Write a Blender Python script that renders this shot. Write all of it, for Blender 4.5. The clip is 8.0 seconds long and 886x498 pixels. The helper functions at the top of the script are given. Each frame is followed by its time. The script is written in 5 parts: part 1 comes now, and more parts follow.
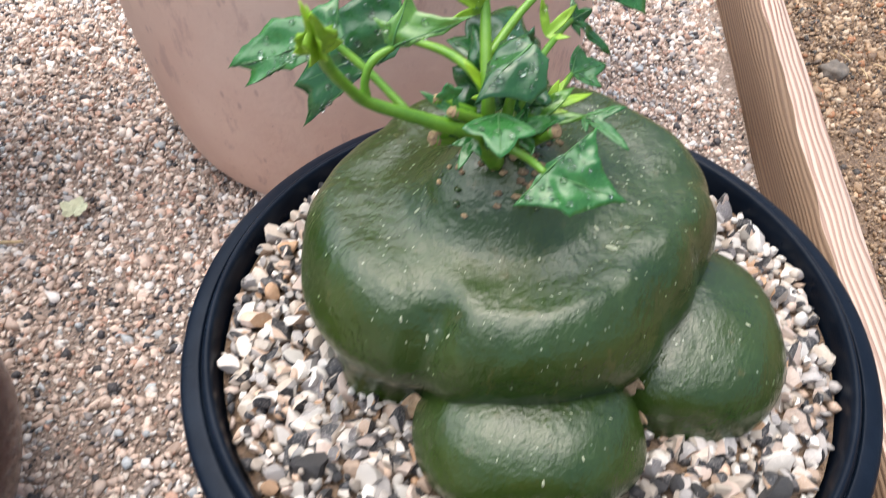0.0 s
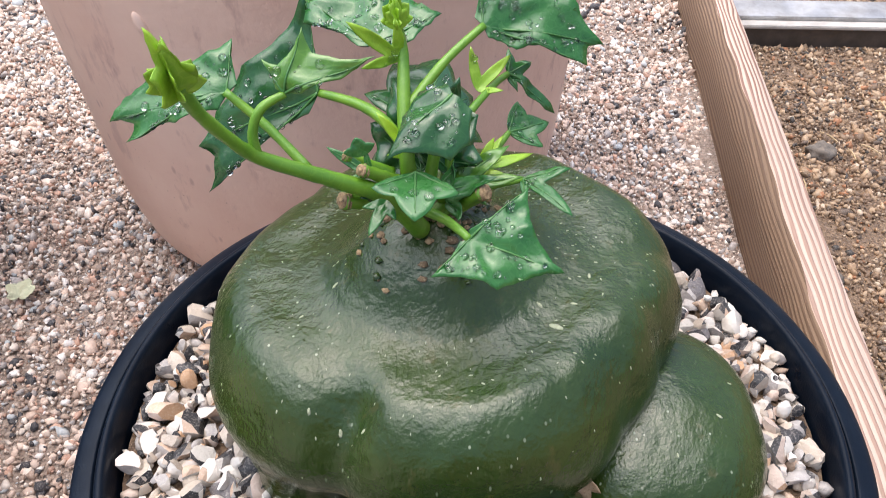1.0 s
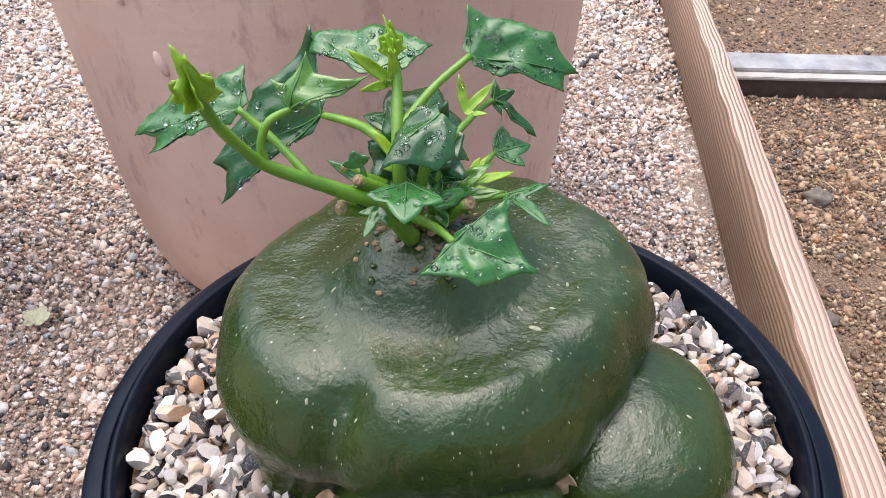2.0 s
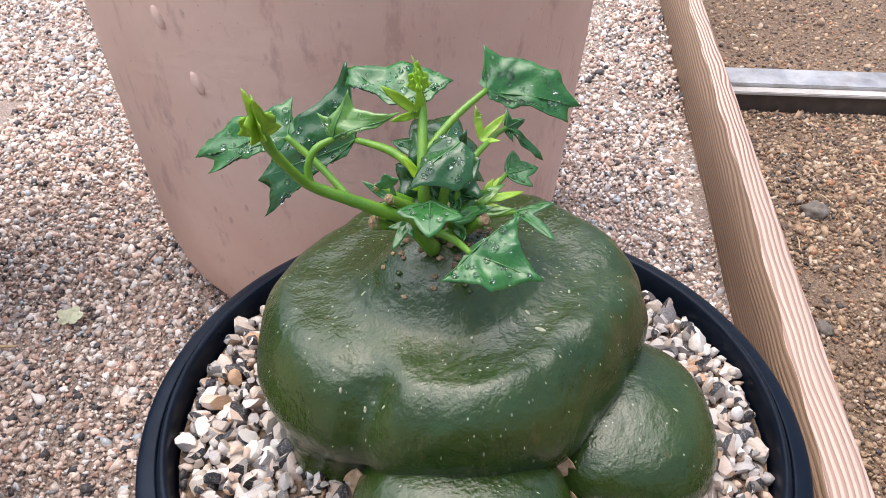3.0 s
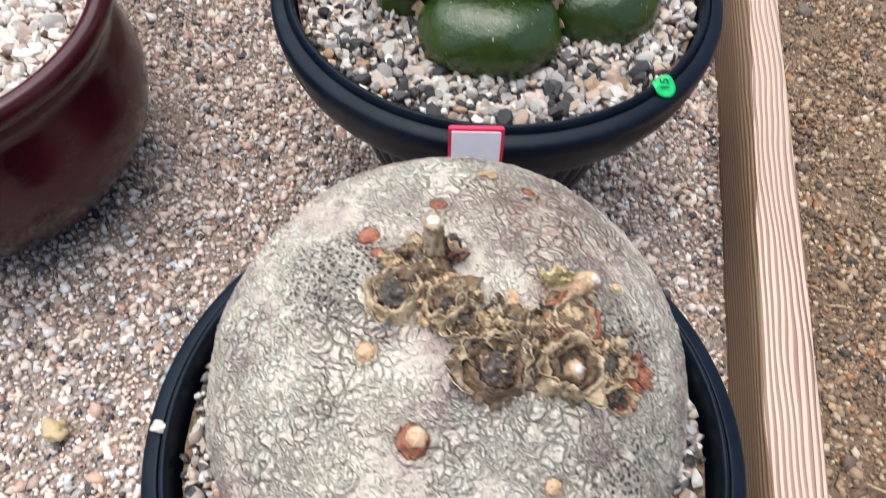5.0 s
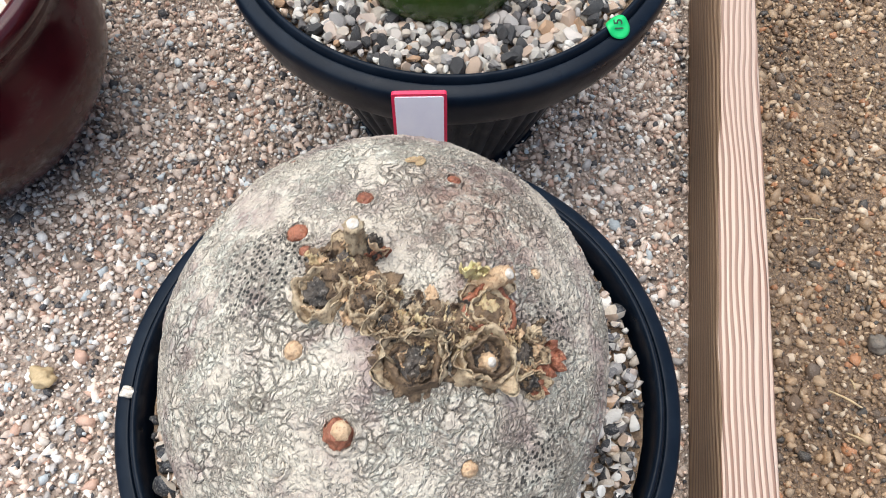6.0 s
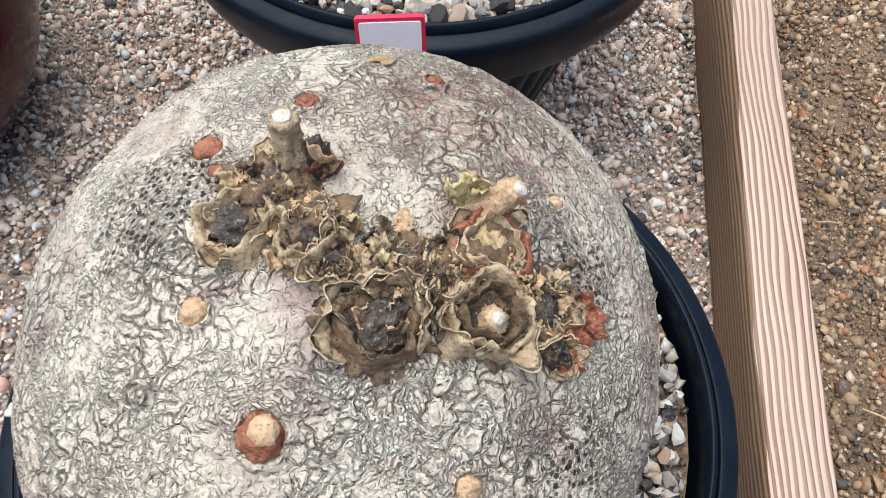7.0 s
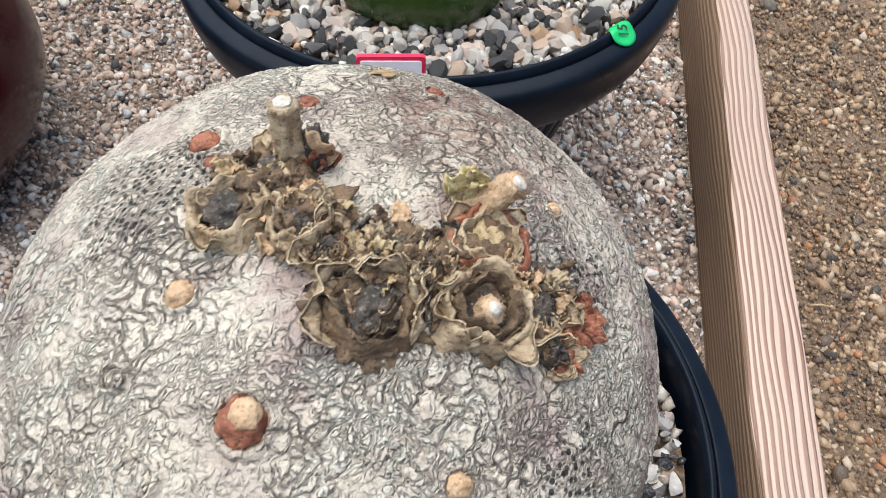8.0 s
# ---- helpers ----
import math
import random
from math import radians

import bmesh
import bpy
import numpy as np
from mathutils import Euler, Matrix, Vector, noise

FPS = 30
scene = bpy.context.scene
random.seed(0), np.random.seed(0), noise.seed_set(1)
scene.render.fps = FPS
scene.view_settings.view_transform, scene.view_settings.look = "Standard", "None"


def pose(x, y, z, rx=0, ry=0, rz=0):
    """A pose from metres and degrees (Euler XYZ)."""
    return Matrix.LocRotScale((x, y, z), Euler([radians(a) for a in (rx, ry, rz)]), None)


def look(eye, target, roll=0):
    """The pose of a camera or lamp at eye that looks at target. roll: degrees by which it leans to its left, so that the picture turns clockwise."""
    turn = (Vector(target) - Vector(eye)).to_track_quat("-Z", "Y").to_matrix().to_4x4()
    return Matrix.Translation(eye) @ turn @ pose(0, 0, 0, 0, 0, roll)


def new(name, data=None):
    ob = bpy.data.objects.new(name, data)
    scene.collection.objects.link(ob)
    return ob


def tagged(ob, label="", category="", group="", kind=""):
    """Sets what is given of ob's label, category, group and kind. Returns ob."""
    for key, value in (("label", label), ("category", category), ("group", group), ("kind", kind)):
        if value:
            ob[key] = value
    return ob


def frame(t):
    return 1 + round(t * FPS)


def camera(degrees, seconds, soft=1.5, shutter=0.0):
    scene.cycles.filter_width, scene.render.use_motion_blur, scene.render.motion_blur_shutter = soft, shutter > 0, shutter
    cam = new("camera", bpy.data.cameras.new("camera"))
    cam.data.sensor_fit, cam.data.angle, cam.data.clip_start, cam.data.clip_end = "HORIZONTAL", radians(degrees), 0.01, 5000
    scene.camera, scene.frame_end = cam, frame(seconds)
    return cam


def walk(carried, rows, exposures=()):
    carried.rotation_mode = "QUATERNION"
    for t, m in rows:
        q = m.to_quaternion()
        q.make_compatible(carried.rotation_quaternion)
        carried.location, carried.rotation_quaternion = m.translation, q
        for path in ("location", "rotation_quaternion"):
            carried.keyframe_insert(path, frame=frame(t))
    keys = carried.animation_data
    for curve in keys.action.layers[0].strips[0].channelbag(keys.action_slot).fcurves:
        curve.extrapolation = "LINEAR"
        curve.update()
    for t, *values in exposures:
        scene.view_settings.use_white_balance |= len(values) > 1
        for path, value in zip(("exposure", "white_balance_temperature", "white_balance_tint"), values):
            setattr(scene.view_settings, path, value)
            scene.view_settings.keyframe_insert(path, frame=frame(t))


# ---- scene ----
cam = camera(58.7, 8.0, 0.55, 0.4)
PATH = [
    (0, (0.036, 0.037, 0.381), (-0.029, 1.365, -1.113), -0.1),
    (0.5, (0.05, 0.054, 0.381), (-0.014, 1.469, -1.032), -0.1),
    (1, (0.056, 0.056, 0.358), (-0.018, 1.539, -0.981), -0.3),
    (2.3, (0.063, 0.025, 0.366), (-0.041, 1.606, -0.855), -0.2),
    (2.5, (0.062, 0.02, 0.371), (-0.044, 1.607, -0.842), -0.2),
    (3, (0.06, 0.01, 0.382), (-0.052, 1.584, -0.847), 0.2),
    (3.5, (0.054, -0.002, 0.394), (-0.062, 1.519, -0.9), 0.8),
    (4, (0.044, -0.058, 0.405), (-0.07, 1.353, -1.007), 1.6),
    (4.3, (0.041, -0.097, 0.411), (-0.068, 1.23, -1.081), 1.7),
    (4.5, (0.043, -0.116, 0.42), (-0.064, 1.153, -1.122), 1.7),
    (5, (0.063, -0.151, 0.427), (-0.034, 0.948, -1.24), 1.3),
    (5.2, (0.068, -0.15, 0.429), (-0.026, 0.882, -1.281), 0.9),
    (6.3, (0.082, -0.125, 0.45), (0.014, 0.738, -1.348), -0.8),
    (6.5, (0.081, -0.122, 0.421), (0.021, 0.788, -1.358), -0.5),
    (7, (0.081, -0.124, 0.378), (0.034, 0.851, -1.368), 0.1),
    (7.5, (0.084, -0.125, 0.37), (0.052, 0.945, -1.319), 1.3),
    (8, (0.081, -0.136, 0.367), (0.043, 1.035, -1.254), 2.6),
]
EXPOSURES = [(0.0, 0.84, 6350, 10), (1.0, 0.77, 6330, 13.5), (2.5, 0.71, 6300, 15), (3.5, 0.69, 6250, 12.5), (4.5, 0.61, 6180, 7), (6.5, 0.51, 6180, 5.2), (8.0, 0.47, 6180, 5)]
walk(cam, [(t, look(eye, target, roll)) for t, eye, target, roll in PATH], EXPOSURES)

# ---- light ----
world = bpy.data.worlds.new("overcast_sky")
scene.world = world
world.use_nodes = True
wn = world.node_tree.nodes
sky = wn.new("ShaderNodeTexSky")
sky.sky_type = "NISHITA"
sky.sun_disc = False
sky.sun_elevation, sky.sun_rotation = radians(80), radians(315)
sky.air_density, sky.dust_density, sky.ozone_density = 1.0, 5.0, 1.0
world.node_tree.links.new(sky.outputs[0], wn["Background"].inputs[0])
wn["Background"].inputs[1].default_value = 0.13
sun = new("sun", bpy.data.lights.new("sun", "SUN"))
sun.data.energy, sun.data.angle, sun.data.color = 2.4, radians(92), (0.965, 0.97, 0.935)
sun.matrix_world = look((-0.95, 0.35, 3.0), (0, 0, 0))


# ---- materials ----
class Nodes:
    """A short way to wire a node material."""

    def __init__(self, name):
        self.m = bpy.data.materials.new(name)
        self.m.use_nodes = True
        self.t = self.m.node_tree
        self.bsdf = self.t.nodes["Principled BSDF"]

    def add(self, kind):
        return self.t.nodes.new("ShaderNode" + kind)

    def put(self, a, b):
        self.t.links.new(a, b)

    def coords(self, scale=(1, 1, 1), rot=(0, 0, 0)):
        tc, mp = self.add("TexCoord"), self.add("Mapping")
        mp.inputs["Scale"].default_value, mp.inputs["Rotation"].default_value = scale, rot
        self.put(tc.outputs["Object"], mp.inputs[0])
        return mp.outputs[0]

    def noise(self, co, scale, detail=4, rough=0.55, distort=0.0):
        n = self.add("TexNoise")
        n.inputs["Scale"].default_value, n.inputs["Detail"].default_value = scale, detail
        n.inputs["Roughness"].default_value, n.inputs["Distortion"].default_value = rough, distort
        self.put(co, n.inputs["Vector"])
        return n.outputs["Fac"]

    def voro(self, co, scale, feature="F1", out="Distance", rnd=1.0):
        n = self.add("TexVoronoi")
        n.feature = feature
        n.inputs["Scale"].default_value = scale
        n.inputs["Randomness"].default_value = rnd
        self.put(co, n.inputs["Vector"])
        return n.outputs[out]

    def ramp(self, fac, stops, mode="LINEAR"):
        n = self.add("ValToRGB")
        n.color_ramp.interpolation = mode
        while len(n.color_ramp.elements) < len(stops):
            n.color_ramp.elements.new(0.5)
        for e, (p, c) in zip(n.color_ramp.elements, stops):
            e.position, e.color = p, (*(c if isinstance(c, tuple) else (c, c, c)), 1)
        self.put(fac, n.inputs[0])
        return n.outputs[0]

    def mix(self, fac, a, b, mode="MIX"):
        n = self.add("MixRGB")
        n.blend_type = mode
        for i, v in enumerate((fac, a, b)):
            s = n.inputs[i]
            if isinstance(v, (int, float)):
                s.default_value = (v, v, v, 1) if i else v
            elif isinstance(v, tuple):
                s.default_value = (*v, 1)
            else:
                self.put(v, s)
        return n.outputs[0]

    def math(self, op, a, b=0.0):
        n = self.add("Math")
        n.operation = op
        for v, s in ((a, n.inputs[0]), (b, n.inputs[1])):
            if isinstance(v, (int, float)):
                s.default_value = v
            else:
                self.put(v, s)
        return n.outputs[0]

    def bump(self, height, depth, strength=1.0):
        n = self.add("Bump")
        n.inputs["Strength"].default_value, n.inputs["Distance"].default_value = strength, depth
        self.put(height, n.inputs["Height"])
        old = self.bsdf.inputs["Normal"]
        if old.is_linked:
            self.put(old.links[0].from_socket, n.inputs["Normal"])
        self.put(n.outputs[0], old)

    def set(self, color=None, rough=None, **kw):
        for key, v in (("Base Color", color), ("Roughness", rough), *[(k.replace("_", " "), v) for k, v in kw.items()]):
            if v is None:
                continue
            s = self.bsdf.inputs[key]
            if isinstance(v, (int, float)):
                s.default_value = v
            elif isinstance(v, tuple):
                s.default_value = (*v, 1) if len(v) == 3 else v
            else:
                self.put(v, s)
        return self.m


def stone_mat(name, stops, per_object, rough=0.6, soil=(0.16, 0.11, 0.08), dirt=0.2):
    n = Nodes(name)
    rnd = n.add("ObjectInfo").outputs["Random"] if per_object else n.add("NewGeometry").outputs["Random Per Island"]
    col = n.ramp(rnd, stops, "CONSTANT")
    co = n.coords()
    tone = n.ramp(n.math("FRACT", n.math("MULTIPLY", rnd, 37.3)), [(0, 0.8), (1, 1.17)])
    col = n.mix(1.0, col, tone, "MULTIPLY")
    col = n.mix(n.ramp(n.noise(co, 420, 3), [(0.45, 0.0), (0.75, dirt)]), col, soil)
    col = n.mix(n.ramp(n.noise(co, 1500, 2), [(0.5, 0.0), (0.8, 0.3)]), col, (0.75, 0.68, 0.6))
    n.bump(n.noise(co, 900, 3), 0.0006, 0.6)
    return n.set(col, n.ramp(n.noise(co, 300, 2), [(0.3, rough - 0.2), (0.7, rough + 0.15)]))


GROUND_TONES = [(0.0, (0.73, 0.58, 0.485)), (0.19, (0.83, 0.73, 0.64)), (0.33, (0.45, 0.33, 0.26)), (0.46, (0.7, 0.54, 0.445)),
                (0.61, (0.4, 0.365, 0.35)), (0.7, (0.84, 0.79, 0.745)), (0.81, (0.54, 0.335, 0.25)), (0.88, (0.54, 0.58, 0.6)), (0.92, (0.05, 0.05, 0.058))]
POT_TONES = [(0.0, (0.48, 0.405, 0.33)), (0.15, (0.58, 0.53, 0.47)), (0.3, (0.5, 0.36, 0.265)), (0.37, (0.37, 0.34, 0.32)),
             (0.5, (0.56, 0.44, 0.365)), (0.57, (0.7, 0.66, 0.6)), (0.66, (0.02, 0.021, 0.025)), (0.87, (0.12, 0.11, 0.11)), (0.915, (0.46, 0.28, 0.16)), (0.945, (0.6, 0.53, 0.475))]
SOIL_TONES = [(0.0, (0.32, 0.205, 0.115)), (0.25, (0.45, 0.31, 0.19)), (0.4, (0.18, 0.11, 0.063)), (0.58, (0.4, 0.28, 0.175)),
              (0.7, (0.11, 0.074, 0.05)), (0.8, (0.55, 0.43, 0.31)), (0.89, (0.38, 0.17, 0.075)), (0.93, (0.05, 0.043, 0.037))]
m_gravel_one = stone_mat("gravel_stone", GROUND_TONES, True)
m_gravel_all = stone_mat("gravel_stones", GROUND_TONES, False)
m_pebble_one = stone_mat("pebble", POT_TONES, True, dirt=0.15)
m_pebble_all = stone_mat("pebbles", POT_TONES, False, dirt=0.15)
m_soil_one = stone_mat("soil_stone", SOIL_TONES, True)
m_soil_all = stone_mat("soil_stones", SOIL_TONES, False)
CREAM_TONES = [(0.0, (0.630, 0.540, 0.459)), (0.3, (0.720, 0.648, 0.576)), (0.55, (0.594, 0.468, 0.387)), (0.75, (0.522, 0.495, 0.459)), (0.88, (0.702, 0.666, 0.630)), (0.95, (0.315, 0.180, 0.126))]
m_cream_all = stone_mat("cream_pebbles", CREAM_TONES, False, dirt=0.15)


def ground_mat(name, a, b, c, scale):
    n = Nodes(name)
    co = n.coords()
    cells = n.add("TexVoronoi")
    cells.inputs["Scale"].default_value = scale
    n.put(co, cells.inputs["Vector"])
    grey = n.add("SeparateColor")
    n.put(cells.outputs["Color"], grey.inputs[0])
    col = n.ramp(grey.outputs[0], [(0, a), (0.45, b), (0.75, c), (1, a)])
    col = n.mix(n.ramp(cells.outputs["Distance"], [(0.3, 0.0), (0.85, 0.6)]), col, (0.2, 0.15, 0.12))
    col = n.mix(n.ramp(n.noise(co, 9, 5), [(0.35, 0.0), (0.7, 0.4)]), col, b)
    n.bump(cells.outputs["Distance"], 0.003, 0.8)
    n.bump(n.noise(co, 700, 3), 0.001, 0.6)
    return n.set(col, 0.85)


m_ground = ground_mat("gravel_grit", (0.42, 0.33, 0.275), (0.3, 0.23, 0.185), (0.5, 0.42, 0.36), 420)
m_soil = ground_mat("sandy_soil", (0.24, 0.155, 0.092), (0.13, 0.08, 0.047), (0.32, 0.22, 0.135), 420)


def plastic_mat():
    n = Nodes("black_plastic")
    co = n.coords()
    dust = n.ramp(n.noise(co, 60, 6, 0.7), [(0.45, 0.0), (0.8, 0.5)])
    col = n.mix(dust, (0.004, 0.0075, 0.0145), (0.014, 0.022, 0.036))
    n.bump(n.noise(co, 1600, 2), 0.0002, 0.4)
    return n.set(col, n.ramp(n.noise(co, 90, 4), [(0.3, 0.26), (0.7, 0.42)]), Specular_IOR_Level=0.12)


m_plastic = plastic_mat()


def clay_mat():
    n = Nodes("pale_terracotta")
    co = n.coords()
    col = n.mix(n.ramp(n.noise(co, 14, 6, 0.6), [(0.3, 0.0), (0.75, 1.0)]), (0.7, 0.45, 0.345), (0.81, 0.58, 0.46))
    col = n.mix(n.ramp(n.noise(n.coords((60, 60, 22)), 1.0, 5, 0.7), [(0.56, 0.0), (0.66, 0.55)]), col, (0.48, 0.28, 0.23))
    spots = n.ramp(n.voro(n.coords((1, 1, 0.5)), 75), [(0.06, 0.55), (0.13, 0.0)])
    col = n.mix(spots, col, (0.42, 0.24, 0.2))
    col = n.mix(n.ramp(n.noise(co, 5, 4), [(0.5, 0.0), (0.75, 0.35)]), col, (0.77, 0.6, 0.5))
    pits = n.ramp(n.voro(co, 190), [(0.05, 0.6), (0.12, 0.0)])
    col = n.mix(n.mix(1.0, pits, n.ramp(n.noise(co, 30, 3), [(0.45, 0.0), (0.6, 1.0)]), "MULTIPLY"), col, (0.36, 0.2, 0.16))
    n.bump(n.noise(co, 240, 5), 0.0006, 0.6)
    n.bump(n.noise(n.coords((25, 25, 160)), 1.0, 3), 0.0005, 0.4)
    return n.set(col, n.ramp(n.noise(co, 20, 4), [(0.3, 0.5), (0.7, 0.72)]))


m_clay = clay_mat()


def glaze_mat():
    n = Nodes("oxblood_glaze")
    co = n.coords()
    col = n.mix(n.ramp(n.noise(co, 16, 6, 0.65), [(0.35, 0.0), (0.7, 1.0)]), (0.06, 0.008, 0.011), (0.02, 0.004, 0.006))
    col = n.mix(n.ramp(n.noise(n.coords((30, 30, 70)), 1.0, 6, 0.7), [(0.56, 0.0), (0.72, 0.45)]), col, (0.09, 0.075, 0.065))
    n.bump(n.noise(co, 120, 4), 0.0004, 0.4)
    return n.set(col, n.ramp(n.noise(co, 40, 4), [(0.35, 0.1), (0.75, 0.3)]), Specular_IOR_Level=0.36)


m_glaze = glaze_mat()


def wood_mat(name, pale, dark):
    n = Nodes(name)
    co = n.coords((1, 0.03, 1))
    wobble = n.noise(n.coords((16, 3.2, 16)), 1.0, 3)
    w = n.add("TexWave")
    w.wave_type, w.rings_direction, w.wave_profile = "RINGS", "Y", "SAW"
    w.inputs["Scale"].default_value, w.inputs["Distortion"].default_value = 122, 1.3
    w.inputs["Detail"].default_value, w.inputs["Detail Scale"].default_value = 2.0, 0.35
    mp = n.add("Mapping")
    mp.inputs["Location"].default_value = (0.09, 0, 0.06)
    n.put(n.mix(0.014, co, wobble, "ADD"), mp.inputs[0])
    n.put(mp.outputs[0], w.inputs["Vector"])
    ring = n.ramp(w.outputs["Fac"], [(0.0, 0.0), (0.42, 0.03), (0.56, 0.8), (0.9, 1.0), (1.0, 0.05)])
    col = n.mix(ring, pale, dark)
    fibre = n.noise(n.coords((900, 16, 900)), 1.0, 4, 0.6)
    col = n.mix(n.ramp(fibre, [(0.35, 0.0), (0.75, 0.4)]), col, tuple(0.45 * c for c in pale))
    col = n.mix(n.ramp(n.noise(n.coords((12, 3, 12)), 1.0, 5), [(0.45, 0.0), (0.75, 0.5)]), col, tuple(0.8 * c for c in pale))
    n.bump(ring, 0.0007, 0.7)
    n.bump(fibre, 0.0004, 0.6)
    return n.set(col, 0.62)


m_wood = wood_mat("weathered_pine", (0.68, 0.5, 0.4), (0.22, 0.1, 0.062))
m_wood_side = wood_mat("darker_pine", (0.27, 0.175, 0.105), (0.115, 0.06, 0.034))


def metal_mat(a, b, metal):
    n = Nodes("dull_aluminium")
    co = n.coords()
    col = n.mix(n.ramp(n.noise(co, 25, 6, 0.7), [(0.4, 0.0), (0.75, 0.8)]), a, b)
    n.bump(n.noise(n.coords((4, 300, 300)), 1.0, 2), 0.0004, 0.4)
    return n.set(col, n.ramp(n.noise(co, 30, 4), [(0.3, 0.35), (0.7, 0.6)]), Metallic=metal)


m_metal = metal_mat((0.5, 0.5, 0.5), (0.22, 0.19, 0.16), 0.8)
# the front web's shade is put into this near-black brown
m_metal_shaded = metal_mat((0.05, 0.04, 0.032), (0.13, 0.1, 0.08), 0.0)
m_pale = metal_mat((0.5, 0.47, 0.43), (0.26, 0.23, 0.2), 0.0)


def green_skin():
    n = Nodes("green_caudex_skin")
    co = n.coords()
    col = n.mix(n.ramp(n.noise(co, 26, 5, 0.6), [(0.35, 0.0), (0.7, 1.0)]), (0.0145, 0.037, 0.0045), (0.036, 0.06, 0.008))
    col = n.mix(n.ramp(n.noise(co, 60, 4), [(0.52, 0.0), (0.75, 0.6)]), col, (0.03, 0.066, 0.016))
    col = n.mix(n.ramp(n.noise(n.coords((250, 250, 60)), 1.0, 4), [(0.5, 0.0), (0.8, 0.35)]), col, (0.042, 0.082, 0.02))
    flecks = n.ramp(n.voro(n.coords((330, 330, 110), (0.2, 0.1, 0)), 1.0), [(0.08, 0.7), (0.14, 0.0)])
    col = n.mix(n.mix(1.0, flecks, n.ramp(n.noise(co, 35, 3), [(0.5, 0.0), (0.62, 1.0)]), "MULTIPLY"), col, (0.38, 0.44, 0.3))
    col = n.mix(n.ramp(n.noise(n.coords((120, 120, 45)), 1.0, 5, 0.7), [(0.6, 0.0), (0.7, 0.5)]), col, (0.075, 0.07, 0.02))
    n.bump(n.noise(co, 62, 3), 0.003, 0.2)
    n.bump(n.noise(co, 125, 3), 0.0014, 0.3)
    n.bump(n.noise(co, 220, 4), 0.0009, 0.6)
    n.bump(n.noise(n.coords((700, 700, 200)), 1.0, 3), 0.0003, 0.5)
    n.bump(n.voro(co, 1100), 0.0001, 0.4)
    n.bump(n.noise(n.coords((760, 760, 170)), 1.0, 4, 0.65), 0.0004, 0.4)
    return n.set(col, n.ramp(n.noise(co, 45, 4), [(0.3, 0.16), (0.7, 0.29)]), Specular_IOR_Level=0.65)


m_green = green_skin()


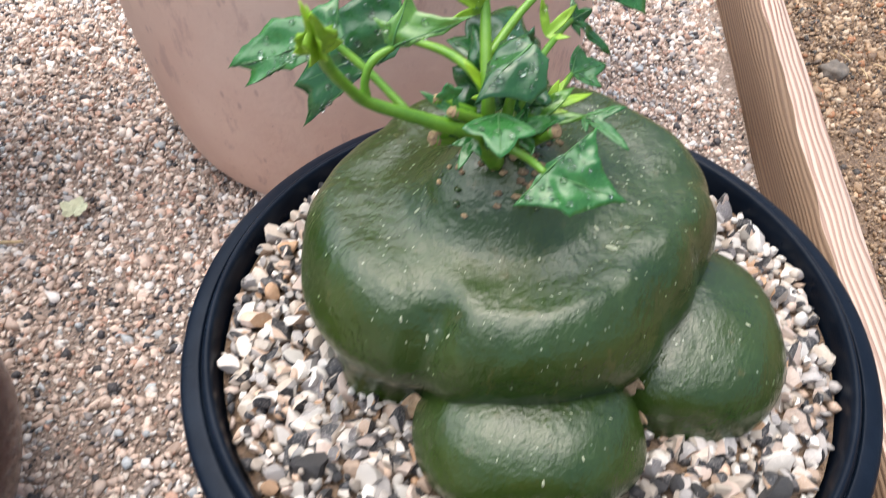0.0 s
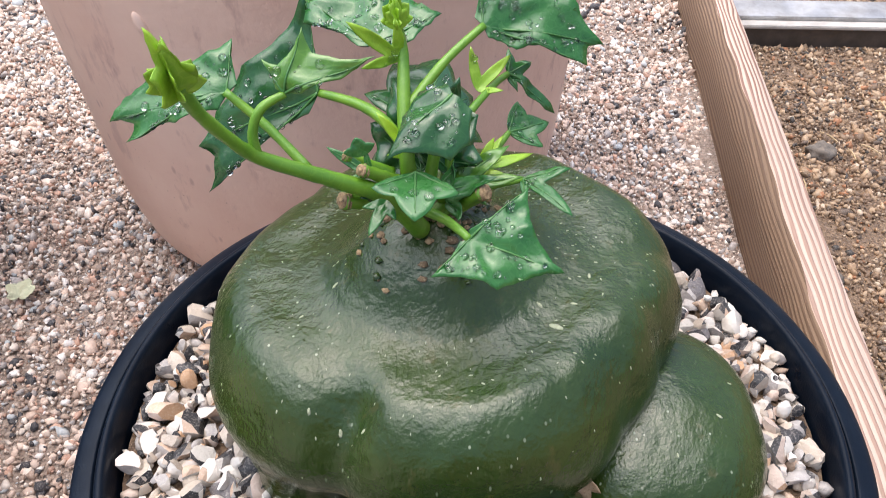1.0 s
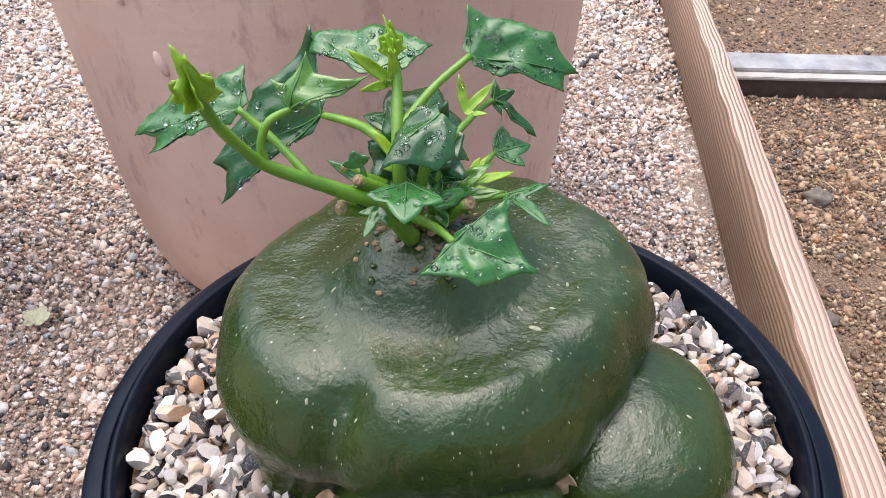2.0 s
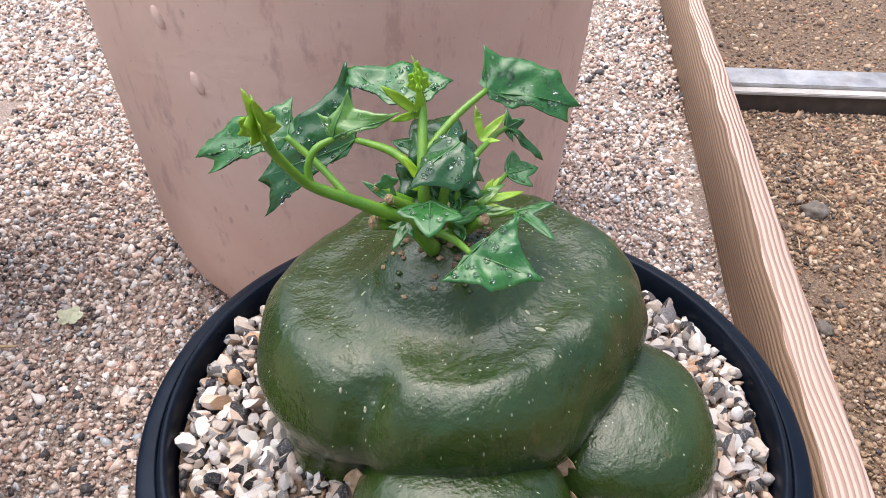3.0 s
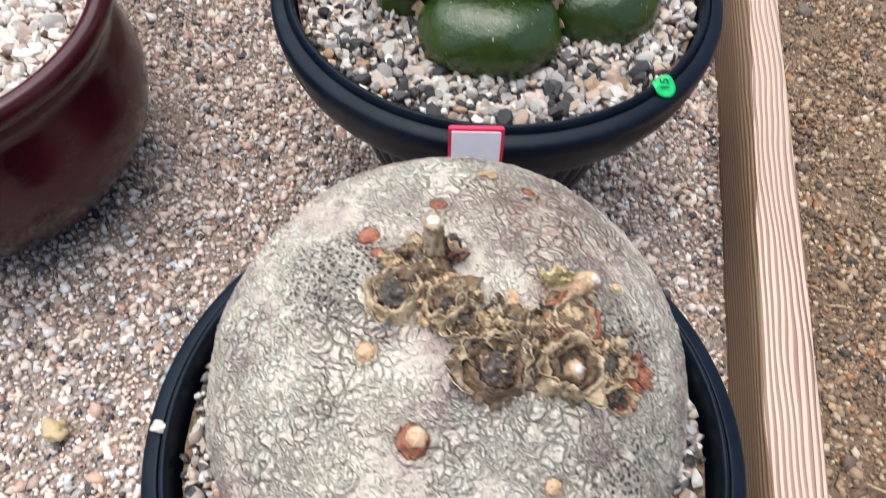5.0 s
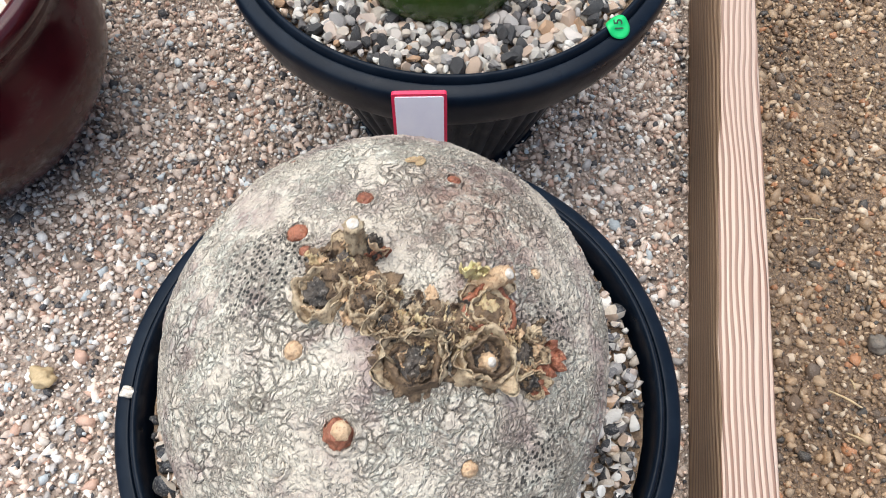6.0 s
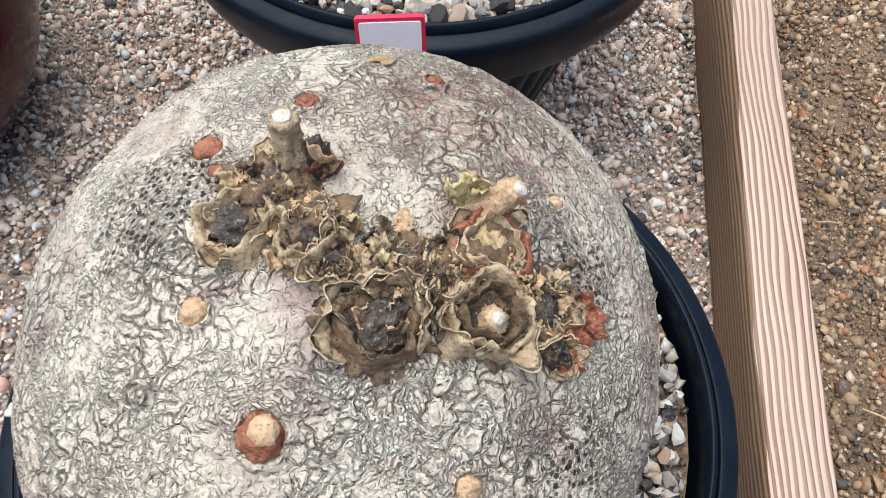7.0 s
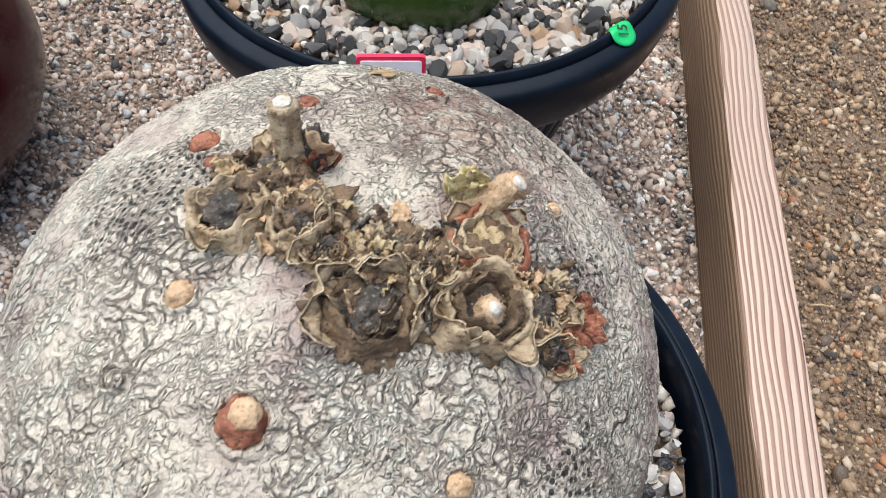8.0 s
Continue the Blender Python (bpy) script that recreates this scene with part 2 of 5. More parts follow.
def bark_skin():
    n = Nodes("tan_caudex_bark")
    co = n.coords()
    bent = n.mix(0.007, co, n.noise(co, 170, 3), "ADD")
    col = n.mix(n.ramp(n.noise(co, 30, 6, 0.6), [(0.35, 0.0), (0.68, 1.0)]), (0.64, 0.56, 0.455), (0.5, 0.425, 0.35))
    col = n.mix(n.ramp(n.noise(co, 48, 4), [(0.48, 0.0), (0.62, 0.8)]), col, (0.34, 0.245, 0.225))
    col = n.mix(n.ramp(n.noise(co, 120, 4), [(0.5, 0.0), (0.68, 0.7)]), col, (0.66, 0.595, 0.49))
    veins = n.ramp(n.voro(n.mix(0.03, co, n.noise(co, 60, 4), "ADD"), 125, "DISTANCE_TO_EDGE"), [(0.0, 1.0), (0.06, 0.8), (0.13, 0.0)], "EASE")
    veins = n.mix(1.0, veins, n.ramp(n.noise(co, 40, 3), [(0.45, 0.0), (0.58, 1.0)]), "MULTIPLY")
    col = n.mix(n.math("MULTIPLY", veins, 0.5), col, (0.66, 0.65, 0.55))
    def warp(scale, amount):
        nz, vm = n.add("TexNoise"), n.add("VectorMath")
        nz.inputs["Scale"].default_value, nz.inputs["Detail"].default_value = scale, 3
        n.put(co, nz.inputs["Vector"])
        vm.operation = "MULTIPLY_ADD"
        n.put(nz.outputs["Color"], vm.inputs[0])
        vm.inputs[1].default_value = (amount, amount, amount)
        n.put(co, vm.inputs[2])
        return vm.outputs[0]

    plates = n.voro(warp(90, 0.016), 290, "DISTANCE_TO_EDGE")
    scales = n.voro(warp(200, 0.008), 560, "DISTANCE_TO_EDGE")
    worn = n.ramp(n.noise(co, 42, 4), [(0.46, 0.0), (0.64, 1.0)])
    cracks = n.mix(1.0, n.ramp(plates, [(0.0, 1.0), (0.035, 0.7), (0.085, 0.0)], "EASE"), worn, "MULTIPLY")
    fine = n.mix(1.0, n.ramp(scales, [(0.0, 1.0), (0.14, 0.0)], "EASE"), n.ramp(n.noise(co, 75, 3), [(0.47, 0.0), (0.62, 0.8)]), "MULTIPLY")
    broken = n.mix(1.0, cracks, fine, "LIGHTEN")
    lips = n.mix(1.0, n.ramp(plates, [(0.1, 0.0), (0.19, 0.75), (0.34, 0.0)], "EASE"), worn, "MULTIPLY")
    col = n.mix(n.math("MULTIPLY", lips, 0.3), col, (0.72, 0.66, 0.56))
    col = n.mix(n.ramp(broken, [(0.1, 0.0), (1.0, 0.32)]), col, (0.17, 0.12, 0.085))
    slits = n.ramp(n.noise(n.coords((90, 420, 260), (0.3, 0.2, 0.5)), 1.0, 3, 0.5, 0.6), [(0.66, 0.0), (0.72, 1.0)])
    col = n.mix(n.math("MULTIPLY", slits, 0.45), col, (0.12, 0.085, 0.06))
    grime = n.noise(co, 620, 4, 0.7)
    col = n.mix(n.ramp(grime, [(0.5, 0.0), (0.72, 0.35)]), col, (0.34, 0.28, 0.22))
    def patch(x, y, z, r0, r1):
        d = n.add("VectorMath")
        d.operation = "DISTANCE"
        n.put(n.mix(0.02, co, n.noise(co, 90, 4), "ADD"), d.inputs[0])
        d.inputs[1].default_value = (x + 0.01, y + 0.01, z + 0.01)
        return n.ramp(d.outputs["Value"], [(r0, 1.0), (r1, 0.0)])

    rust = n.mix(1.0, patch(0.08, -0.026, 0.258, 0.008, 0.03), n.ramp(n.noise(co, 260, 5, 0.75), [(0.36, 0.1), (0.53, 1.0)]), "MULTIPLY")
    col = n.mix(n.math("MULTIPLY", rust, 0.65), col, (0.2, 0.095, 0.06))
    near = n.mix(1.0, patch(0.028, -0.052, 0.262, 0.009, 0.02), patch(0.103, -0.058, 0.253, 0.006, 0.015), "ADD")
    near = n.mix(1.0, near, patch(0.1, -0.092, 0.245, 0.006, 0.02), "ADD")
    mould = n.mix(1.0, n.ramp(n.voro(co, 760), [(0.36, 1.0), (0.46, 0.0)]), n.mix(1.0, near, n.ramp(n.noise(co, 300, 2), [(0.36, 0.0), (0.46, 1.0)]), "MULTIPLY"), "MULTIPLY")
    col = n.mix(n.math("MULTIPLY", mould, 0.95), col, (0.03, 0.028, 0.026))
    n.bump(veins, 0.0012, 0.8)
    n.bump(n.math("SUBTRACT", 1.0, broken), 0.0017, 0.85)
    n.bump(lips, 0.0007, 0.6)
    n.bump(plates, 0.0036, 0.55)
    n.bump(scales, 0.002, 0.55)
    n.bump(n.math("SUBTRACT", 1.0, slits), 0.0008, 0.6)
    n.bump(n.noise(bent, 210, 5, 0.6, 1.2), 0.0008, 0.6)
    n.bump(grime, 0.0006, 0.8)
    return n.set(col, 0.72)


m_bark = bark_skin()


# ---- building helpers ----
def part(name, bm, material, parent=None, label="", smooth=True):
    """Link a bmesh as one mesh object under a thing or part."""
    me = bpy.data.meshes.new(name)
    bm.normal_update()
    bm.to_mesh(me)
    bm.free()
    return link(name, me, material, parent, label, smooth)


def link(name, me, material, parent=None, label="", smooth=True):
    if material and not me.materials:
        me.materials.append(material)
    if smooth:
        me.polygons.foreach_set("use_smooth", [True] * len(me.polygons))
    ob = new(name, me)
    adopt(ob, parent)
    return tagged(ob, label) if label else ob


def adopt(ob, parent):
    if parent is not None:
        ob.parent = parent
        if parent.type == "EMPTY":
            ob.matrix_parent_inverse = parent.matrix_basis.inverted()


def thing(name, at, label, category, group="", kind=""):
    ob = new(name)
    ob.empty_display_size = 0.02
    ob.location = at
    return tagged(ob, label, category, group, kind)


def lathe(profile, centre, n=128, shape=None):
    """A closed or open profile [(r, z)] turned round an upright axis; shape(angle, r, z) may change r and z."""
    bm = bmesh.new()
    rings = []
    for r, z in profile:
        ring = []
        for k in range(n):
            a = 2 * math.pi * k / n
            rr, zz = shape(a, r, z) if shape else (r, z)
            ring.append(bm.verts.new((centre[0] + rr * math.cos(a), centre[1] + rr * math.sin(a), centre[2] + zz)))
        rings.append(ring)
    for p, q in zip(rings, rings[1:]):
        for k in range(n):
            bm.faces.new((p[k], p[(k + 1) % n], q[(k + 1) % n], q[k]))
    return bm, rings


def smooth_profile(points, steps=5):
    """A rounded line through the corner points."""
    pts = [Vector((*p, 0)) for p in points]
    out = []
    for i in range(len(pts) - 1):
        a, b, c, d = pts[max(i - 1, 0)], pts[i], pts[i + 1], pts[min(i + 2, len(pts) - 1)]
        for s in range(steps):
            t = s / steps
            v = 0.5 * (2 * b + (c - a) * t + (2 * a - 5 * b + 4 * c - d) * t * t + (3 * b - a - 3 * c + d) * t ** 3)
            out.append((v.x, v.y))
    return out + [points[-1]]


def ico(sub):
    bm = bmesh.new()
    bmesh.ops.create_icosphere(bm, subdivisions=sub, radius=1.0)
    v = np.array([p.co[:] for p in bm.verts])
    f = np.array([[q.index for q in face.verts] for face in bm.faces])
    bm.free()
    return v, f


def mesh_from(name, verts, faces, facets=0):
    me = bpy.data.meshes.new(name)
    me.vertices.add(len(verts))
    me.vertices.foreach_set("co", np.ascontiguousarray(verts, dtype=np.float32).ravel())
    k = faces.shape[1]
    me.loops.add(faces.size)
    me.loops.foreach_set("vertex_index", np.ascontiguousarray(faces, dtype=np.int32).ravel())
    me.polygons.add(len(faces))
    me.polygons.foreach_set("loop_start", np.arange(0, faces.size, k, dtype=np.int32))
    me.update(calc_edges=True)
    if facets:
        me.polygons.foreach_set("use_smooth", [True] * len(faces))
        me.set_sharp_from_angle(angle=radians(facets))
    return me


def turns(rng, n):
    q = rng.normal(size=(n, 4))
    q /= np.linalg.norm(q, axis=1)[:, None]
    w, x, y, z = q.T
    return np.stack([np.stack([1 - 2 * (y * y + z * z), 2 * (x * y - z * w), 2 * (x * z + y * w)], -1),
                     np.stack([2 * (x * y + z * w), 1 - 2 * (x * x + z * z), 2 * (y * z - x * w)], -1),
                     np.stack([2 * (x * z - y * w), 2 * (y * z + x * w), 1 - 2 * (x * x + y * y)], -1)], 1)


def chip(v, rng, rough, flat=(0.32, 0.7)):
    """One angular pebble shape: a ball cut by a few flat faces."""
    p = v * rng.uniform(0.62, 1.2, 3)
    for _ in range(9):
        d = rng.normal(size=3)
        d /= np.linalg.norm(d)
        over = np.maximum(p @ d - rng.uniform(*flat), 0)
        p = p - 1.0 * over[:, None] * d
    return p * (1 + rough * rng.normal(size=(len(p), 1)))


def stones_mesh(name, place, size, rng, sub=1, kinds=24, rough=0.05, flat=(0.32, 0.7)):
    """Many stones in one mesh: place (n, 3), size (n,)."""
    v, f = ico(sub)
    shapes = np.array([chip(v, rng, rough, flat) for _ in range(kinds)])
    n = len(place)
    body = shapes[rng.integers(0, kinds, n)]
    body = np.einsum("nij,nkj->nki", turns(rng, n), body * size[:, None, None] * rng.uniform(0.65, 1.3, (n, 1, 3)))
    verts = (body + place[:, None, :]).reshape(-1, 3)
    faces = (f[None] + (np.arange(n) * len(v))[:, None, None]).reshape(-1, 3)
    return mesh_from(name, verts, faces, 30 if sub > 1 else 0)


def scatter(rng, x0, x1, y0, y1, step):
    """Uneven places on a grid."""
    gx, gy = np.meshgrid(np.arange(x0, x1, step), np.arange(y0, y1, step))
    p = np.stack([gx.ravel(), gy.ravel()], 1)
    return p + rng.uniform(-0.55, 0.55, p.shape) * step


def single_stones(name, parent, place, size, material, rng, sub=1, kinds=10, flat=(0.32, 0.7)):
    """Stones that are objects of their own, on a few shared meshes."""
    v, f = ico(sub)
    meshes = []
    for _ in range(kinds):
        me = mesh_from(name, chip(v, rng, 0.012 if sub > 1 else 0.14, flat), f, 30 if sub > 1 else 0)
        me.materials.append(material)
        meshes.append(me)
    for p, s in zip(place, size):
        ob = new(name, meshes[int(rng.integers(0, kinds))])
        e = Euler(rng.uniform(0, 6.28, 3).tolist())
        ob.matrix_basis = Matrix.LocRotScale(Vector(p.tolist()), e, Vector((s * rng.uniform(0.8, 1.2, 3)).tolist()))
        adopt(ob, parent)


# ---- places ----
POT_A = (0.057, 0.2078, 0.0)    # pot of the green caudex
POT_B = (0.0563, -0.0505, 0.0)  # pot of the tan caudex
RED = (-0.265, 0.16, 0.0)
PINK = (-0.045, 0.549, 0.0)
BLACK = (-0.3810, 0.4210, 0.0)
LOW = -0.175                   # the bed beyond the board
EDGE = (0.2115, 0.058)         # the board's foot: x = a + b * y


# ---- setting ----
def ground_sheet(name, x0, x1, far, z, material, label, lift=0.004):
    bm = bmesh.new()
    xs = sorted(set([x0, x1] + [v for v in np.linspace(-0.6, 1.2, 46).tolist() if x0 < v < x1]))
    ys = sorted(set([-far, far] + np.linspace(-0.5, 2.2, 70).tolist()))
    grid = []
    for y in ys:
        row = []
        for x in xs:
            xx = x
            if name == "ground" and x == x1:
                xx = EDGE[0] + EDGE[1] * y + 0.004
            row.append(bm.verts.new((xx, y, z + lift * noise.noise((x * 14, y * 14, z)))))
        grid.append(row)
    for a, b in zip(grid, grid[1:]):
        for i in range(len(xs) - 1):
            bm.faces.new((a[i], a[i + 1], b[i + 1], b[i]))
    return tagged(part(name, bm, material, None, label), "", "ground", "", "structure")


ground = ground_sheet("ground", -40, 0.2, 40, -0.002, m_ground, "raised bed covered with pinkish crushed gravel")
soil = ground_sheet("soil", 0.2, 40, 40, LOW - 0.002, m_soil, "lower bed of sandy brown soil with small stones")


def bed_wall():
    """The upright side of the raised bed, under the board."""
    bm = bmesh.new()
    y0, y1 = -40, 40
    corners = []
    for y in (y0, y1):
        x = EDGE[0] + EDGE[1] * y
        corners.append([bm.verts.new(p) for p in ((x + 0.003, y, LOW - 0.05), (x + 0.028, y, LOW - 0.05), (x + 0.028, y, -0.012), (x + 0.003, y, -0.012))])
    a, b = corners
    for i in range(4):
        bm.faces.new((a[i], a[(i + 1) % 4], b[(i + 1) % 4], b[i]))
    bm.faces.new(a[::-1]), bm.faces.new(b)
    return tagged(part("wall_side", bm, m_wood, None, "wooden side of the raised gravel bed", False), "", "wall", "", "structure")


bed_wall()


def board():
    """The pine edging board, with an uneven waney corner."""
    bm = bmesh.new()
    y0, y1, n = -1.2, 3.2, 560
    rows = []
    for k in range(n + 1):
        y = y0 + (y1 - y0) * k / n
        w = 0.5 + 0.5 * noise.noise((0.3, y * 7, 2.0))
        wane = 0.0035 + 0.0105 * max(0.0, min(1.0, (y - 0.05) * 2.2)) * (0.6 + 0.8 * w) + 0.0022 * noise.noise((4.0, y * 26, 0))
        drop = 0.004 + 0.006 * w
        top, side = 0.046, 0.0008 * noise.noise((8.0, y * 12, 1))
        right = 0.0318 + 0.0006 * noise.noise((5.0, y * 15, 3))
        prof = [(side, -0.012), (side, 0.02), (side + 0.0006, top - drop - 0.006), (side + wane * 0.45, top - drop * 0.6),
                (wane, top - 0.0006), (wane + 0.0015, top), (right - 0.0012, top), (right, top - 0.0015), (right, -0.012)]
        rows.append([bm.verts.new((x, y, z)) for x, z in prof])
    for a, b in zip(rows, rows[1:]):
        for i in range(len(a) - 1):
            # left face and waney corner take the darker pine
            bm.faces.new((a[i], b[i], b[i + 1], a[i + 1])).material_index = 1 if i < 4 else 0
    bm.faces.new(rows[0]), bm.faces.new(rows[-1][::-1])
    ob = part("edging_board", bm, m_wood, None, "", True)
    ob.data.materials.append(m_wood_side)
    ob.matrix_basis = Matrix.Translation((EDGE[0], 0, 0)) @ Matrix.Rotation(-math.atan(EDGE[1]), 4, "Z")
    return tagged(ob, "weathered pine edging board with striped grain along the gravel", "board")


edging = board()


def rail():
    """The metal channel that lies across the lower bed."""
    at = thing("metal_rail", (0.9, 1.1, LOW), "dull grey aluminium channel lying across the soil", "rail")
    y, z = 1.095, LOW
    def bar(name, prof, label):
        bm = bmesh.new()
        ends = [[bm.verts.new((x, y + dy, z + dz)) for dy, dz in prof] for x in (0.29, 3.2)]
        a, b = ends
        for i in range(len(a)):
            bm.faces.new((a[i], b[i], b[(i + 1) % len(a)], a[(i + 1) % len(a)]))
        bm.faces.new(a[::-1]), bm.faces.new(b)
        bmesh.ops.bevel(bm, geom=bm.edges[:], offset=0.0012, segments=2, affect="EDGES")
        part(name, bm, {"web": m_metal_shaded, "flange": m_pale}.get(name, m_metal), at, label, False)
    bar("web", [(0.0, -0.01), (0.004, -0.01), (0.004, 0.026), (0.0, 0.026)], "dark front web, its shade put into the colour")
    bar("flange", [(-0.004, 0.026), (0.014, 0.026), (0.014, 0.031), (-0.004, 0.031)], "pale upper flange")
    bar("back_web", [(0.014, -0.01), (0.06, -0.01), (0.06, 0.04), (0.014, 0.036)], "bluish grey back web")


rail()


# ---- pots ----
def fluted(count, depth, z0, z1):
    def shape(a, r, z):
        if z0 < z < z1:
            s = min(1.0, (z - z0) / 0.012, (z1 - z) / 0.008)
            r -= depth * s * (0.5 + 0.5 * math.cos(a * count)) ** 3
        return r, z
    return shape


def plastic_pot(centre, k, h, label):
    """A round black nursery pot: fluted tapering body and a rolled double rim. k: outer radius, h: height."""
    pot = thing("plant_pot", centre, label, "plant pot")
    body = smooth_profile([(0.001, 0.003), (k * 0.5, 0.0), (k * 0.525, 0.004), (k * 0.64, h * 0.3), (k * 0.76, h * 0.6), (k * 0.875, h * 0.83)], 6)
    bm, rings = lathe(body, centre, 288, fluted(48, 0.0032, 0.004, h * 0.8))
    bm.faces.new(rings[0][::-1])
    part("body", bm, m_plastic, pot)
    rim = [(k * 0.84, h * 0.79), (k * 0.9, h * 0.785), (k * 0.95, h * 0.805), (k * 0.978, h * 0.85), (k * 0.993, h * 0.9), (k * 1.0, h * 0.94), (k * 0.993, h * 0.962), (k * 0.98, h * 0.971),
           (k * 0.955, h * 0.977), (k * 0.932, h * 0.98), (k * 0.923, h * 0.979), (k * 0.918, h * 0.972), (k * 0.913, h * 0.985), (k * 0.902, h * 0.998), (k * 0.888, h),
           (k * 0.876, h * 0.99), (k * 0.868, h * 0.955), (k * 0.857, h * 0.87), (k * 0.84, h * 0.78)]
    rim = [(k - (k - r) * 0.8, z) for r, z in rim]
    bm, rings = lathe(smooth_profile(rim, 3), centre, 160)
    part("rim", bm, m_plastic, pot, "rolled double rim")
    return pot


pot_a = plastic_pot(POT_A, 0.1218, 0.158, "round black plastic pot with fluted sides on gravel")
pot_b = plastic_pot(POT_B, 0.1072, 0.160, "black plastic pot holding the tan caudex on gravel")


def glazed_pot():
    pot = thing("glazed_pot", RED, "dark oxblood glazed ceramic pot with bulging sides", "plant pot")
    prof = [(0.001, 0.004), (0.066, 0.004), (0.07, 0.0), (0.075, 0.004), (0.092, 0.025), (0.108, 0.052), (0.1125, 0.075), (0.1085, 0.097), (0.1035, 0.112), (0.1055, 0.122),
            (0.1115, 0.13), (0.1135, 0.137), (0.1105, 0.1425), (0.1045, 0.1425), (0.1005, 0.138), (0.099, 0.125), (0.098, 0.11)]
    prof = smooth_profile(prof, 5)
    bm, rings = lathe(prof[:46], RED, 160)
    bm.faces.new(rings[0][::-1])
    part("body", bm, m_glaze, pot)
    bm, rings = lathe(prof[45:], RED, 160)
    part("rim", bm, m_glaze, pot, "rounded glossy rim")
    return pot


glazed_pot()


def clay_pot():
    pot = thing("clay_pot", PINK, "large pale pink terracotta pot with stained sides", "plant pot")
    h, r0, s = 0.36, 0.154, 0.077
    prof = [(0.001, 0.004), (r0 - 0.05, 0.001), (r0 - 0.022, 0.0), (r0 - 0.009, 0.004), (r0 - 0.002, 0.02), (r0 + s * 0.06 - 0.0005, 0.055), (r0 + s * 0.15, 0.15), (r0 + s * 0.25, 0.25),
            (r0 + s * 0.33, 0.33), (r0 + s * 0.35 + 0.004, 0.345), (r0 + s * h, h), (r0 + s * h - 0.014, h), (r0 + s * h - 0.02, h - 0.01), (r0 + 0.005, 0.28)]
    prof = smooth_profile(prof, 5)
    bm, rings = lathe(prof[:41], PINK, 160)
    bm.faces.new(rings[0][::-1])
    part("body", bm, m_clay, pot)
    bm, rings = lathe(prof[40:], PINK, 160)
    part("rim", bm, m_clay, pot)
    bm, rings = lathe([(0.16, 0.3), (0.08, 0.302), (0.001, 0.304)], PINK, 48)
    tagged(part("potting_soil", bm, m_soil, None, "brown soil filling the terracotta pot"), "", "soil", "", "stuff")
    return pot


clay = clay_pot()


def tall_pot():
    pot = thing("nursery_pot", BLACK, "matt black plastic nursery pot on the gravel", "plant pot")
    r0, s, h = 0.069, 0.19, 0.24
    prof = [(0.001, 0.003), (r0 - 0.006, 0.0), (r0, 0.005), (r0 + s * 0.1, 0.1), (r0 + s * 0.21, 0.21), (r0 + s * 0.21 + 0.006, 0.214), (r0 + s * h + 0.007, h), (r0 + s * h, h + 0.002),
            (r0 + s * h - 0.002, h - 0.006), (r0 + s * 0.15, 0.18)]
    bm, rings = lathe(prof, BLACK, 128)
    bm.faces.new(rings[0][::-1])
    part("body", bm, m_plastic, pot)
    bm, rings = lathe([(r0 + 0.032, 0.2), (0.04, 0.202), (0.001, 0.203)], BLACK, 48)
    tagged(part("potting_soil", bm, m_soil, None, "brown soil filling the nursery pot"), "", "soil", "", "stuff")


tall_pot()


# ---- the green caudex ----
GREEN = (0.05, 0.2125, 0.0)


def lump(v, a):
    return noise.noise((v[0] * a, v[1] * a, v[2] * a))


def green_reach(a):
    """The pad's outer radius by direction: a full left shoulder, a pinched fold and a flatter front."""
    turn = (0.0, 0.36, 0.8, 1.57, 2.3, 2.9, 3.27, 3.7, 4.05, 4.3, 4.55, 4.85, 5.1, 5.4, 5.77, 6.1, 6.283)
    reach = (0.0685, 0.0695, 0.067, 0.0615, 0.06, 0.064, 0.0705, 0.0735, 0.0725, 0.069, 0.0675, 0.069, 0.0685, 0.0655, 0.0635, 0.066, 0.0685)
    return sum(float(np.interp((a + d) % 6.2832, turn, reach)) for d in (-0.16, -0.08, 0.0, 0.08, 0.16)) / 5


